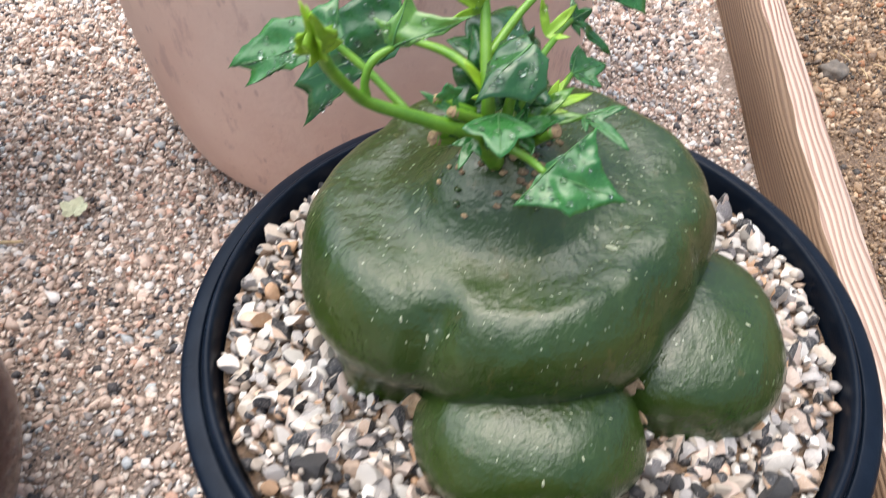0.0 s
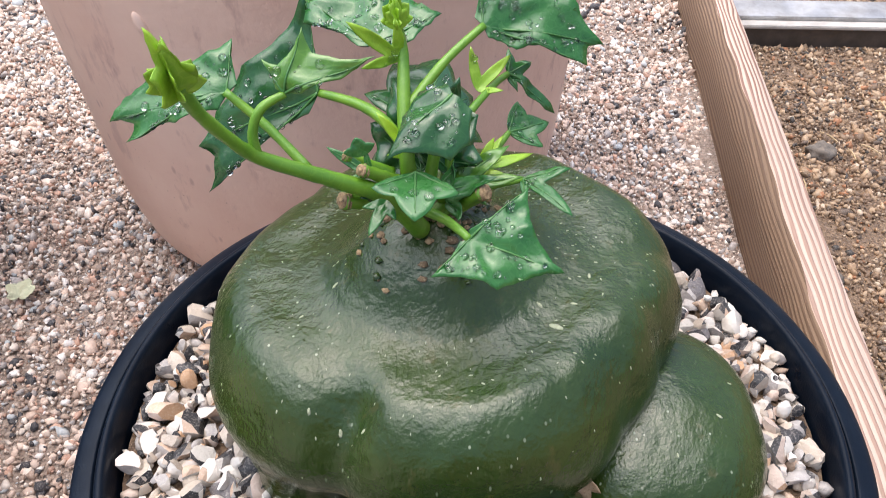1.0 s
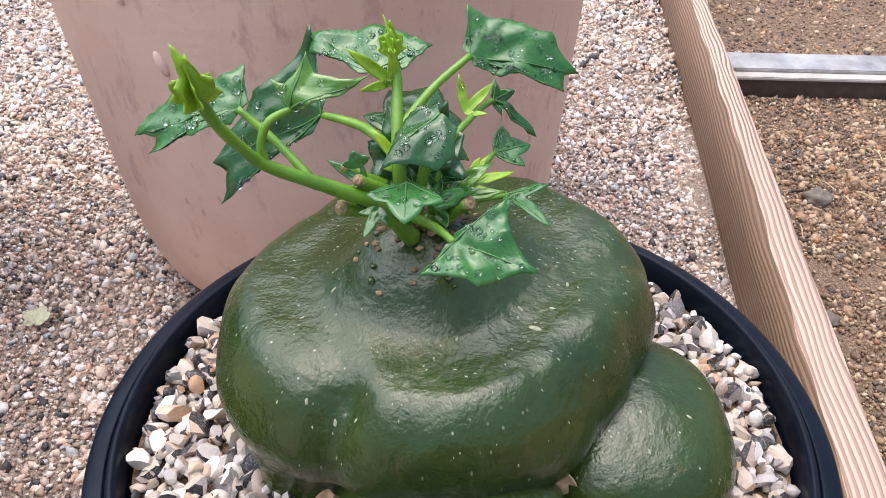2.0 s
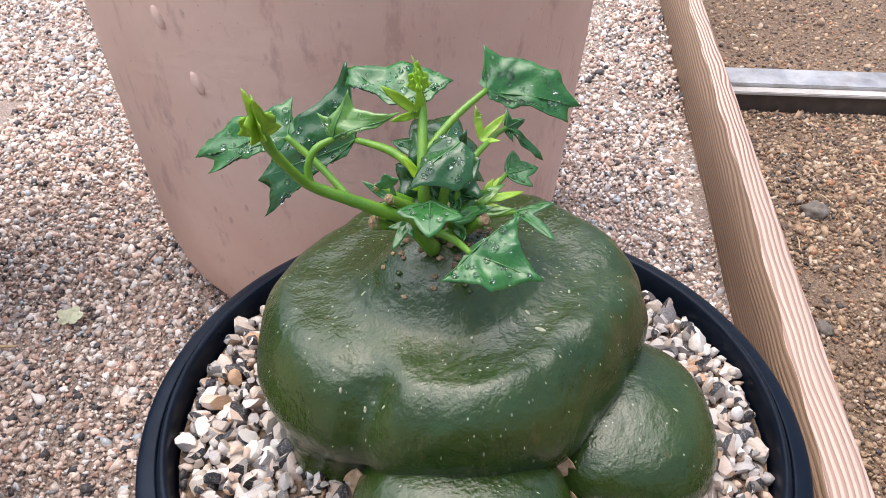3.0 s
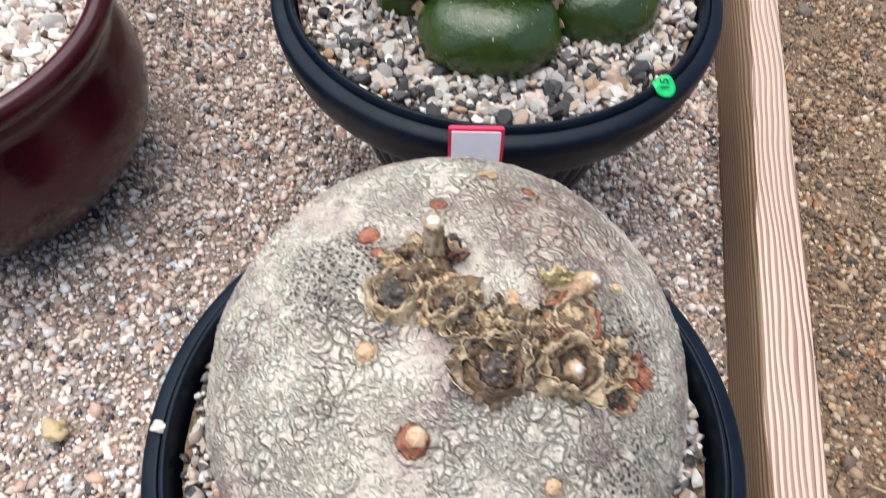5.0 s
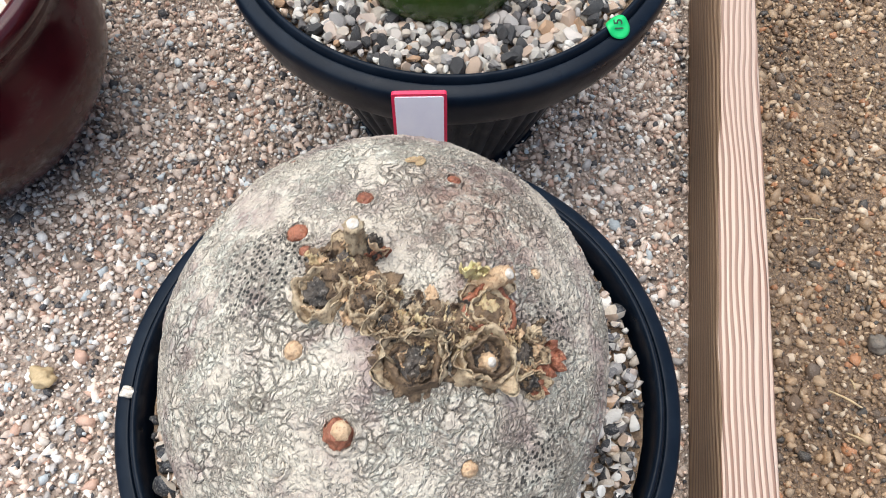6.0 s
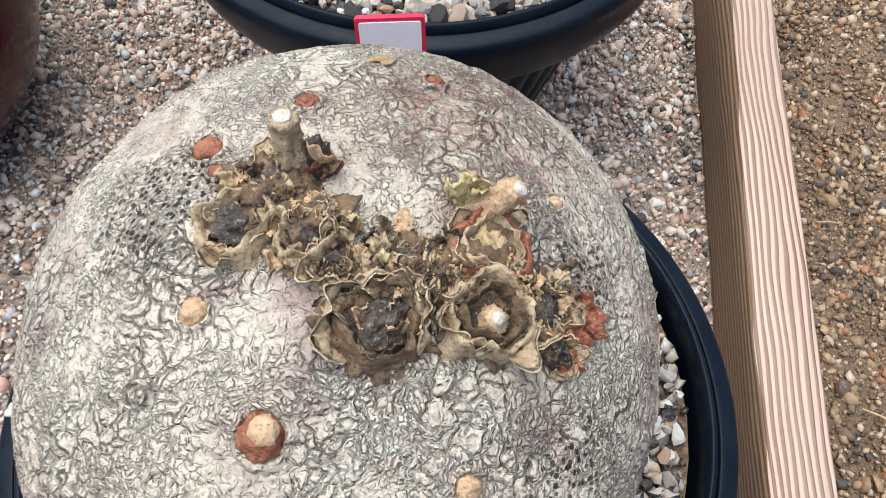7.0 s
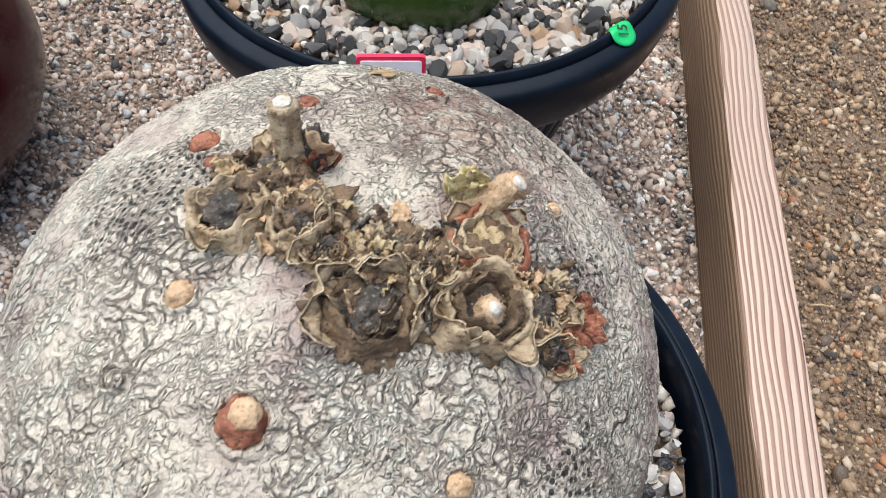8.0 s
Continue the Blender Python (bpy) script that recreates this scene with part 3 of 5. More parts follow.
def green_body():
    """A flat-topped pad with a rounded brow round a low central mound, undercut below."""
    bm = bmesh.new()
    prof = smooth_profile([(0.008, 0.2285), (0.1, 0.2275), (0.2, 0.2245), (0.3, 0.2192), (0.37, 0.2145), (0.43, 0.2112), (0.49, 0.2094), (0.6, 0.2087), (0.72, 0.2092), (0.82, 0.2084), (0.9, 0.2043), (0.96, 0.1972),
                           (1.0, 0.1875), (0.99, 0.179), (0.95, 0.172), (0.885, 0.1665), (0.82, 0.1615), (0.77, 0.152), (0.75, 0.138)], 8)
    n = 300
    rings = []
    for i, (s, z) in enumerate(prof):
        ring = []
        below = max(0.0, min(1.0, (0.186 - z) / 0.02)) if i > len(prof) // 2 else 0.0
        for k in range(n):
            a = 2 * math.pi * k / n
            leg = math.exp(-((a - 3.85) / 0.3) ** 2)
            ss = s + (0.985 - s) * 0.8 * leg * below if i > len(prof) // 2 else s
            reach = min(1.0, max(0.0, (s - 0.42) / 0.4))
            fold = math.exp(-((a - 4.3) / 0.11) ** 2) * min(1.0, max(0.0, (s - 0.62) / 0.25))
            pleat = 0.5 * math.exp(-((a - 2.6) / 0.12) ** 2) + 0.35 * math.exp(-((a - 5.55) / 0.1) ** 2) + 0.35 * math.exp(-((a - 5.95) / 0.08) ** 2) + 0.3 * math.exp(-((a - 0.1) / 0.08) ** 2)
            rr = ss * green_reach(a) - (0.0042 * fold + 0.0034 * pleat) * reach
            cx, cy = 0.0445 + (0.05 - 0.0445) * min(1.0, s * 1.2), 0.2135 + (0.2225 - 0.2135) * min(1.0, s * 1.2)
            p = Vector((rr * math.cos(a), rr * math.sin(a), z))
            dimple = math.exp(-(((p.x + 0.024) / 0.007) ** 2 + ((p.y + 0.046) / 0.011) ** 2))
            tilt = 0.0035 * max(0.0, math.cos(a - 3.5)) * reach * (1 - below)
            p.z += reach * (0.0022 * lump(p, 36) + 0.0007 * lump(p, 95)) - (0.0032 * fold + 0.0012 * pleat) * reach * (1 - below) - 0.0028 * dimple * reach - tilt
            p.x += reach * 0.0022 * lump(p + Vector((3, 0, 0)), 34)
            p.y += reach * 0.0022 * lump(p + Vector((0, 3, 0)), 34)
            ring.append(bm.verts.new((cx + p.x, cy + p.y, p.z)))
        rings.append(ring)
    for p, q in zip(rings, rings[1:]):
        for k in range(n):
            bm.faces.new((p[k], q[k], q[(k + 1) % n], p[(k + 1) % n]))
    bm.faces.new(rings[0])
    return bm


def lobe(c, s, seed):
    bm = bmesh.new()
    bmesh.ops.create_icosphere(bm, subdivisions=5, radius=1.0)
    for v in bm.verts:
        p = v.co.copy()
        q = Vector([math.copysign(abs(t) ** 0.9, t) for t in p])
        q *= 1 + 0.05 * noise.noise(p * 1.6 + Vector((seed, 0, 0)))
        v.co = Vector((c[0] + q.x * s[0], c[1] + q.y * s[1], c[2] + q.z * s[2]))
    return bm


plant_a = thing("caudex_plant", (GREEN[0], GREEN[1], 0.15), "squat glossy green caudex with lobes and wet ivy-like leaves", "succulent plant")
skin_parts = [part("caudex", green_body(), m_green, plant_a, "bulging dark green caudex"),
              part("lobe", lobe((0.0563, 0.158, 0.1605), (0.0352, 0.0278, 0.0218), 2), m_green, plant_a, "rounded green side swelling"),
              part("lobe", lobe((0.1095, 0.1985, 0.157), (0.0335, 0.0375, 0.0245), 7), m_green, plant_a, "rounded green side swelling")]


def skin_at(x, y):
    """The place and normal on the green caudex below (x, y)."""
    best = None
    for ob in skin_parts:
        hit, place, normal, _ = ob.ray_cast(Vector((x, y, 0.26)), Vector((0, 0, -1)))
        if hit and (best is None or place.z > best[0].z):
            best = (place, normal)
    return best



# ---- the tan caudex ----
TAN, TAN_R = (0.0567, -0.0582, 0.2198), (0.066, 0.0719, 0.0463)


def tan_point(x, y):
    """The place and normal on the tan caudex above (x, y)."""
    u, v = (x - TAN[0]) / TAN_R[0], (y - TAN[1]) / TAN_R[1]
    w = math.sqrt(max(0.02, 1 - u * u - v * v))
    return Vector((x, y, TAN[2] + TAN_R[2] * w)), Vector((u / TAN_R[0], v / TAN_R[1], w / TAN_R[2])).normalized()


def tan_body():
    bm = bmesh.new()
    bmesh.ops.create_icosphere(bm, subdivisions=8, radius=1.0)
    for v in bm.verts:
        p = v.co.copy()
        low = 1.55 if p.z < 0 else 1.0
        s = 1 + 0.012 * noise.noise(p * 2.2) + 0.006 * noise.noise(p * 7) + 0.0025 * noise.noise(p * 22)
        w = p * 17 + Vector((noise.noise(p * 14), noise.noise(p * 14 + Vector((5, 0, 0))), noise.noise(p * 14 + Vector((0, 5, 0))))) * 0.7
        d = noise.voronoi(w)[0]
        f = noise.voronoi(p * 38 + Vector((noise.noise(p * 25), noise.noise(p * 25 + Vector((5, 0, 0))), 0)) * 0.8)[0]
        s += 0.009 * min(0.35, f[1] - f[0]) * (0.5 + 0.9 * noise.noise(p * 4 + Vector((7, 0, 0))))
        g = noise.voronoi(p * 4.2 + Vector((noise.noise(p * 5), noise.noise(p * 5 + Vector((5, 0, 0))), noise.noise(p * 5 + Vector((0, 5, 0))))) * 0.5)[0]
        s += 0.006 * max(0.0, 1 - (g[1] - g[0]) / 0.12) * max(0.0, min(1.0, 0.6 + 2 * noise.noise(p * 2.4)))
        s += 0.014 * min(0.35, d[1] - d[0]) * (0.4 + 0.9 * max(0.0, noise.noise(p * 3 + Vector((0, 0, 9))) + 0.4))
        v.co = Vector((TAN[0] + p.x * TAN_R[0] * s, TAN[1] + p.y * TAN_R[1] * s, TAN[2] + p.z * TAN_R[2] * low * s))
    return bm


plant_b = thing("caudex_plant", (TAN[0], TAN[1], 0.15), "round leafless tan caudex with cracked bark and dried crown", "succulent plant")
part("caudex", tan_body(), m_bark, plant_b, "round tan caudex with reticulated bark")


def leaf_mat(name, a, b, vein, rough, coat=0.0):
    n = Nodes(name)
    co = n.coords()
    col = n.mix(n.ramp(n.noise(co, 120, 4), [(0.35, 0.0), (0.7, 1.0)]), a, b)
    col = n.mix(n.ramp(n.voro(co, 420, "DISTANCE_TO_EDGE"), [(0.0, 0.25), (0.06, 0.0)]), col, vein)
    n.bump(n.noise(co, 260, 3), 0.0004, 0.5)
    return n.set(col, n.ramp(n.noise(co, 200, 3), [(0.3, rough), (0.7, rough + 0.16)]), Specular_IOR_Level=0.65, Coat_Weight=coat, Coat_Roughness=0.12)


m_leaf = leaf_mat("wet_green_leaf", (0.02, 0.115, 0.022), (0.042, 0.17, 0.036), (0.09, 0.25, 0.07), 0.17, 0.0)
m_leaf_dark = leaf_mat("dark_wet_leaf", (0.012, 0.066, 0.016), (0.026, 0.105, 0.027), (0.055, 0.16, 0.045), 0.15, 0.0)
m_leaf_young = leaf_mat("young_leaf", (0.2, 0.4, 0.015), (0.32, 0.52, 0.025), (0.4, 0.6, 0.06), 0.34)
m_leaf_mid = leaf_mat("half_grown_leaf", (0.05, 0.17, 0.014), (0.11, 0.26, 0.02), (0.18, 0.36, 0.05), 0.26, 0.4)
m_vein = leaf_mat("leaf_vein", (0.04, 0.15, 0.03), (0.065, 0.2, 0.04), (0.1, 0.25, 0.06), 0.32)
m_stem = leaf_mat("green_stem", (0.085, 0.23, 0.011), (0.15, 0.32, 0.018), (0.2, 0.38, 0.035), 0.34)


def plain(name, col, col2, scale, rough, bump=0.0004, dots=None):
    n = Nodes(name)
    co = n.coords()
    c = n.mix(n.ramp(n.noise(co, scale, 5, 0.65), [(0.35, 0.0), (0.68, 1.0)]), col, col2)
    if dots:
        c = n.mix(n.ramp(n.noise(co, scale * 4, 3), [(0.58, 0.0), (0.68, 0.8)]), c, dots)
    n.bump(n.noise(co, scale * 2.5, 4), bump, 0.8)
    return n.set(c, rough)


m_cork = plain("corky_tan", (0.42, 0.3, 0.16), (0.24, 0.15, 0.08), 500, 0.8, 0.0006, (0.1, 0.06, 0.04))
m_bark_brown = plain("brown_cork", (0.14, 0.09, 0.05), (0.25, 0.18, 0.1), 500, 0.85, 0.0008, (0.4, 0.32, 0.2))
m_cut = plain("pale_cut_wood", (0.6, 0.43, 0.27), (0.45, 0.27, 0.15), 500, 0.75, 0.0005, (0.2, 0.11, 0.06))
m_paper = plain("dry_papery_tissue", (0.54, 0.425, 0.28), (0.25, 0.165, 0.095), 260, 0.75, 0.0012, (0.12, 0.08, 0.05))
m_crown = plain("dark_dry_crown", (0.065, 0.04, 0.026), (0.25, 0.165, 0.095), 330, 0.8, 0.0016, (0.03, 0.024, 0.018))
# dark crown tissue, deepened to near black for the shade inside hollows
m_hollow_shade = plain("hollow_shade_tissue", (0.02, 0.017, 0.015), (0.11, 0.085, 0.066), 300, 0.6, 0.002, (0.26, 0.23, 0.2))
m_red = plain("red_brown_scar", (0.36, 0.13, 0.07), (0.13, 0.04, 0.024), 260, 0.6, 0.0016, (0.46, 0.25, 0.14))
m_straw = plain("yellow_dry_stub", (0.52, 0.42, 0.24), (0.4, 0.27, 0.14), 330, 0.65, 0.001, (0.22, 0.1, 0.06))
m_lime = plain("withered_lime_stub", (0.66, 0.6, 0.3), (0.58, 0.44, 0.22), 300, 0.6, 0.0008, (0.25, 0.14, 0.07))
m_white = plain("white_pith", (0.74, 0.69, 0.62), (0.42, 0.34, 0.26), 700, 0.7)
m_fleck = plain("pale_fleck", (0.42, 0.45, 0.3), (0.28, 0.31, 0.19), 900, 0.6)


def water_mat():
    n = Nodes("water_drop")
    return n.set((0.95, 1.0, 0.97), 0.02, Transmission_Weight=1.0, IOR=1.33)


m_water = water_mat()


def tube(points, radii, n=12, cap=True, wobble=0.0):
    """A bent round stalk through the points."""
    pts, rad = [], []
    src = [Vector(p) for p in points]
    for i in range(len(src) - 1):
        a, b, c, d = src[max(i - 1, 0)], src[i], src[i + 1], src[min(i + 2, len(src) - 1)]
        for s in range(5):
            t = s / 5
            pts.append(0.5 * (2 * b + (c - a) * t + (2 * a - 5 * b + 4 * c - d) * t * t + (3 * b - a - 3 * c + d) * t ** 3))
            rad.append(radii[i] + (radii[i + 1] - radii[i]) * t)
    pts.append(src[-1]), rad.append(radii[-1])
    bm = bmesh.new()
    rings = []
    side = None
    for i, (p, r) in enumerate(zip(pts, rad)):
        d = (pts[min(i + 1, len(pts) - 1)] - pts[max(i - 1, 0)]).normalized()
        if side is None:
            side = d.orthogonal().normalized()
        side = (side - d * side.dot(d)).normalized()
        other = d.cross(side)
        ring = []
        for k in range(n):
            a = 2 * math.pi * k / n
            rr = r * (1 + wobble * noise.noise((k * 1.7, i * 0.8, p.x * 900)))
            ring.append(bm.verts.new(p + side * rr * math.cos(a) + other * rr * math.sin(a)))
        rings.append(ring)
    for a, b in zip(rings, rings[1:]):
        for k in range(n):
            bm.faces.new((a[k], a[(k + 1) % n], b[(k + 1) % n], b[k]))
    if cap:
        bm.faces.new(rings[0][::-1]), bm.faces.new(rings[-1])
    return bm


def leaf(base, tip, up, lobes, material, parent, droop=0.15, side_droop=0.1, fold=0.12, depth=0.5, point=1.5, drops=0, seed=1, name="leaf", label="", crumple=0.0, outline=None):
    """A lobed leaf from its stalk to its tip. lobes: (degrees from the midrib, length as a share of the midrib)."""
    rng = random.Random(seed)
    base, tip = Vector(base), Vector(tip)
    x = tip - base
    size = x.length
    x.normalize()
    z = Vector(up)
    z = (z - x * z.dot(x)).normalized()
    y = z.cross(x)
    lobes = sorted(lobes)
    line = []
    marks = [(lobes[0][0] - 28, 0.1, False)]
    for i, (a, l) in enumerate(lobes):
        if i:
            pa, pl = lobes[i - 1]
            marks.append(((pa + a) / 2, depth * min(pl, l) * (1.05 if abs(a - pa) < 40 else 0.9), False))
        marks.append((a, l, True))
    marks.append((lobes[-1][0] + 28, 0.1, False))
    for (a0, l0, peak0), (a1, l1, peak1) in zip(marks, marks[1:]):
        for s in range(7):
            t = s / 7
            if peak1:
                l = l0 + (l1 - l0) * t ** point
            else:
                l = l1 + (l0 - l1) * (1 - t) ** point
            line.append((radians(a0 + (a1 - a0) * t), l))
    line.append((radians(marks[-1][0]), marks[-1][1]))
    if outline:
        # a broad blade: nearly straight, faintly wavy edges between its tips and notches
        corners = [(l * math.cos(radians(a)), l * math.sin(radians(a))) for a, l in outline]
        lobes = [(a, l) for i, (a, l) in enumerate(outline) if 0 < i < len(outline) - 1 and l > outline[i - 1][1] and l > outline[i + 1][1]]
        line = []
        for i, ((u0, v0), (u1, v1)) in enumerate(zip(corners, corners[1:])):
            out = 1 if v1 * u0 - u1 * v0 > 0 else -1
            for k in range(7):
                t = k / 7
                bow = -0.06 * math.sin(math.pi * t) + 0.05 * math.sin(math.pi * t) * noise.noise((t * 5 + i, seed, 2.0))
                u, v = u0 + (u1 - u0) * t + out * bow * (v1 - v0), v0 + (v1 - v0) * t - out * bow * (u1 - u0)
                line.append((math.atan2(v, u), math.hypot(u, v)))
        line.append((radians(outline[-1][0]), outline[-1][1]))

    def surface(u, v):
        w = crumple * (noise.noise((u * 2.2 + seed, v * 2.2, 9)) + 0.6 * noise.noise((u * 6 + seed, v * 6, 4))) - droop * u * abs(u) - side_droop * v * v + fold * math.sqrt(v * v + 0.002) + 0.05 * noise.noise((u * 3.1 + seed, v * 3.1, 0.5)) + 0.022 * noise.noise((u * 8 + seed, v * 8, 3.5))
        return base + size * (x * u + y * v + z * w)

    bm = bmesh.new()
    layers = []
    steps = 9
    thick = 0.00045
    for off in (0.5, -0.5):
        rows = [[bm.verts.new(surface(0, 0) + z * off * thick)] * len(line)]
        for j in range(1, steps + 1):
            f = j / steps
            rows.append([bm.verts.new(surface(f * l * math.cos(a), f * l * math.sin(a)) + z * off * thick * (1 if j < steps else 0.3)) for a, l in line])
        layers.append(rows)
    for rows, flip in ((layers[0], False), (layers[1], True)):
        for j in range(steps):
            for k in range(len(line) - 1):
                q = [rows[j][k], rows[j + 1][k], rows[j + 1][k + 1], rows[j][k + 1]]
                if j == 0:
                    q = q[:3]
                bm.faces.new(q[::-1] if flip else q)
    for k in range(len(line) - 1):
        bm.faces.new((layers[0][steps][k], layers[1][steps][k], layers[1][steps][k + 1], layers[0][steps][k + 1]))
    ob = part(name, bm, material, parent, label)
    if size > 0.011 and material in (m_leaf, m_leaf_dark, m_leaf_mid):
        for a, l in lobes:
            pts = [surface(0.86 * l * t * math.cos(radians(a)), 0.86 * l * t * math.sin(radians(a))) + z * thick * 0.55 for t in (0.0, 0.2, 0.4, 0.6, 0.8, 1.0)]
            part("vein", tube(pts, [0.00034, 0.0003, 0.00024, 0.0002, 0.00015, 0.0001], 6), m_vein, ob)
    drops = int(drops * 1.7)
    if drops:
        v, f = ico(2)
        vs, fs = [], []
        for i in range(drops):
            a, l = line[rng.randrange(4, len(line) - 4)]
            r = l * math.sqrt(rng.uniform(0.06, 0.72))
            p = surface(r * math.cos(a), r * math.sin(a))
            s = rng.choice((0.00028, 0.00035, 0.00045, 0.0006, 0.0008, 0.001))
            w = v * np.array([s * rng.uniform(0.8, 1.3), s * rng.uniform(0.8, 1.3), s * 0.5])
            m = np.array([x[:], y[:], z[:]])
            vs.append(w @ m + np.array(p[:]) + np.array(z[:]) * (thick * 0.5 + s * 0.2))
            fs.append(f + i * len(v))
        me = mesh_from("dew", np.concatenate(vs), np.concatenate(fs))
        tagged(link("dew", me, m_water, ob, "clear beads of water"), "", "", "", "stuff")
    return ob


def green_shoots():
    P = plant_a
    stems = [
        ([(0.043, 0.207, 0.228), (0.0348, 0.202, 0.2425), (0.0261, 0.198, 0.2493), (0.0196, 0.195, 0.254), (0.0102, 0.191, 0.2608), (0.0066, 0.186, 0.2688), (0.0037, 0.181, 0.278), (0.0031, 0.177, 0.286)],
         [0.0026, 0.0021, 0.0019, 0.0017, 0.0015, 0.0013, 0.0013, 0.0014], "branch"),
        ([(0.0191, 0.197, 0.2535), (0.0095, 0.203, 0.2605), (0.0005, 0.206, 0.2675)], [0.0011, 0.001, 0.0009], "leaf_stalk"),
        ([(0.0102, 0.191, 0.2605), (0.0096, 0.192, 0.2662), (0.0118, 0.194, 0.271), (0.0163, 0.197, 0.2727)], [0.0012, 0.001, 0.001, 0.0008], "leaf_stalk"),
        ([(0.041, 0.209, 0.245), (0.0361, 0.215, 0.2524), (0.0274, 0.225, 0.2529), (0.0155, 0.232, 0.2521)], [0.0013, 0.0014, 0.0013, 0.001], "leaf_stalk"),
        ([(0.0405, 0.211, 0.228), (0.0398, 0.21, 0.248), (0.0388, 0.218, 0.2583), (0.0382, 0.226, 0.2667), (0.037, 0.2285, 0.274)], [0.0022, 0.0018, 0.0016, 0.0013, 0.0008], "branch"),
        ([(0.0393, 0.217, 0.257), (0.0483, 0.23, 0.2632), (0.0573, 0.24, 0.2675)], [0.0013, 0.0011, 0.0009], "leaf_stalk"),
        ([(0.048, 0.214, 0.232), (0.051, 0.22, 0.248), (0.0593, 0.235, 0.2523), (0.0641, 0.245, 0.2512)], [0.0015, 0.0012, 0.0009, 0.0008], "leaf_stalk"),
        ([(0.045, 0.211, 0.229), (0.0566, 0.222, 0.2358), (0.062, 0.23, 0.238), (0.065, 0.235, 0.2393)], [0.0016, 0.0013, 0.001, 0.0007], "leaf_stalk"),
        ([(0.041, 0.207, 0.236), (0.0496, 0.197, 0.2399), (0.0553, 0.19, 0.2402)], [0.0014, 0.0011, 0.0009], "leaf_stalk"),
        ([(0.046, 0.212, 0.228), (0.058, 0.219, 0.232), (0.069, 0.225, 0.2311)], [0.0014, 0.001, 0.0007], "leaf_stalk"),
        ([(0.0301, 0.234, 0.2647), (0.034, 0.231, 0.2642), (0.0382, 0.2255, 0.266)], [0.0007, 0.0009, 0.001], "leaf_stalk"),
        ([(0.044, 0.21, 0.232), (0.0465, 0.212, 0.249), (0.0505, 0.213, 0.2635)], [0.0016, 0.0014, 0.001], "leaf_stalk"),
    ]
    for pts, rad, name in stems:
        part(name, tube(pts, [r * 1.05 for r in rad], 12, True, 0.12), m_stem, P)
    L = leaf
    L((0.0005, 0.206, 0.2675), (-0.0294, 0.2056, 0.2602), (-0.2, -0.65, 0.75), [(0, 1)], m_leaf, P, 0.1, 0.1, 0.06, drops=44, seed=1, crumple=0.07, outline=[(-140, 0.1), (-101, 0.41), (-63, 0.34), (-31, 0.62), (-10, 0.84), (0, 1), (4, 0.8), (13, 0.88), (10, 0.64), (24, 0.42), (60, 0.14)])
    L((0.0155, 0.232, 0.2521), (-0.0161, 0.2205, 0.2275), (-0.15, -0.8, 0.55), [(0, 1)], m_leaf_dark, P, 0.06, 0.1, 0.06, drops=44, seed=2, crumple=0.07, outline=[(-150, 0.1), (-122, 0.62), (-96, 0.44), (-57, 0.54), (-30, 0.71), (-17, 0.89), (-10, 0.82), (0, 1), (-4, 0.7), (-2, 0.5), (20, 0.15)])
    L((0.0301, 0.234, 0.2647), (0.0466, 0.243, 0.2698), (0, -0.5, 1), [(0, 1)], m_leaf, P, 0.04, 0.05, 0.05, drops=50, seed=3, crumple=0.07, outline=[(150, 0.2), (128, 1.0), (111, 1.2), (90, 0.88), (60, 0.84), (30, 0.88), (0, 1), (-6, 0.8), (-22, 0.52), (-60, 0.2)])
    L((0.0573, 0.24, 0.2675), (0.0888, 0.2412, 0.2632), (0.15, -0.75, 0.7), [(0, 1)], m_leaf, P, 0.1, 0.1, 0.06, drops=46, seed=4, crumple=0.07, outline=[(140, 0.1), (101, 0.46), (76, 0.4), (50, 0.52), (24, 0.76), (0, 1), (-2, 0.87), (-12, 0.9), (-9, 0.6), (-28, 0.32), (-60, 0.1)])
    L((0.0641, 0.245, 0.2512), (0.079, 0.245, 0.2402), (0.3, -0.4, 0.9), [(-40, 0.3), (0, 1), (55, 0.45), (110, 0.4)], m_leaf, P, 0.1, 0.1, 0.25, 0.6, 1.5, 6, 5, crumple=0.1)
    L((0.056, 0.234, 0.2525), (0.0646, 0.24, 0.2597), (-0.2, -0.8, 0.5), [(-50, 0.55), (0, 1), (52, 0.85)], m_leaf_young, P, 0.0, 0.0, 0.35, 0.4, 1.5, 2, 6)
    L((0.065, 0.235, 0.2393), (0.0763, 0.242, 0.2386), (0, -0.5, 0.9), [(-48, 0.75), (0, 1), (50, 0.8)], m_leaf, P, 0.05, 0.1, 0.15, 0.85, 1.0, 9, 7)
    L((0.0566, 0.222, 0.2358), (0.0716, 0.23, 0.2365), (0, -0.5, 0.9), [(-38, 0.5), (0, 1), (40, 0.62)], m_leaf_young, P, 0.05, 0.0, 0.3, 0.45, 1.4, 3, 8)
    L((0.057, 0.223, 0.2358), (0.0636, 0.231, 0.2408), (-0.4, -0.6, 0.7), [(-42, 0.6), (0, 1), (45, 0.5)], m_leaf_young, P, 0.0, 0.0, 0.3, 0.5, 1.4, 2, 9)
    L((0.0505, 0.213, 0.2635), (0.0352, 0.1966, 0.2605), (-0.1, -0.35, 0.95), [(0, 1)], m_leaf_dark, P, 0.34, 0.75, -0.06, drops=18, seed=10, crumple=0.06, outline=[(-120, 0.22), (-75, 0.4), (-31, 0.52), (0, 0.92), (14, 0.7), (44, 0.64), (67, 0.5), (100, 0.25)])
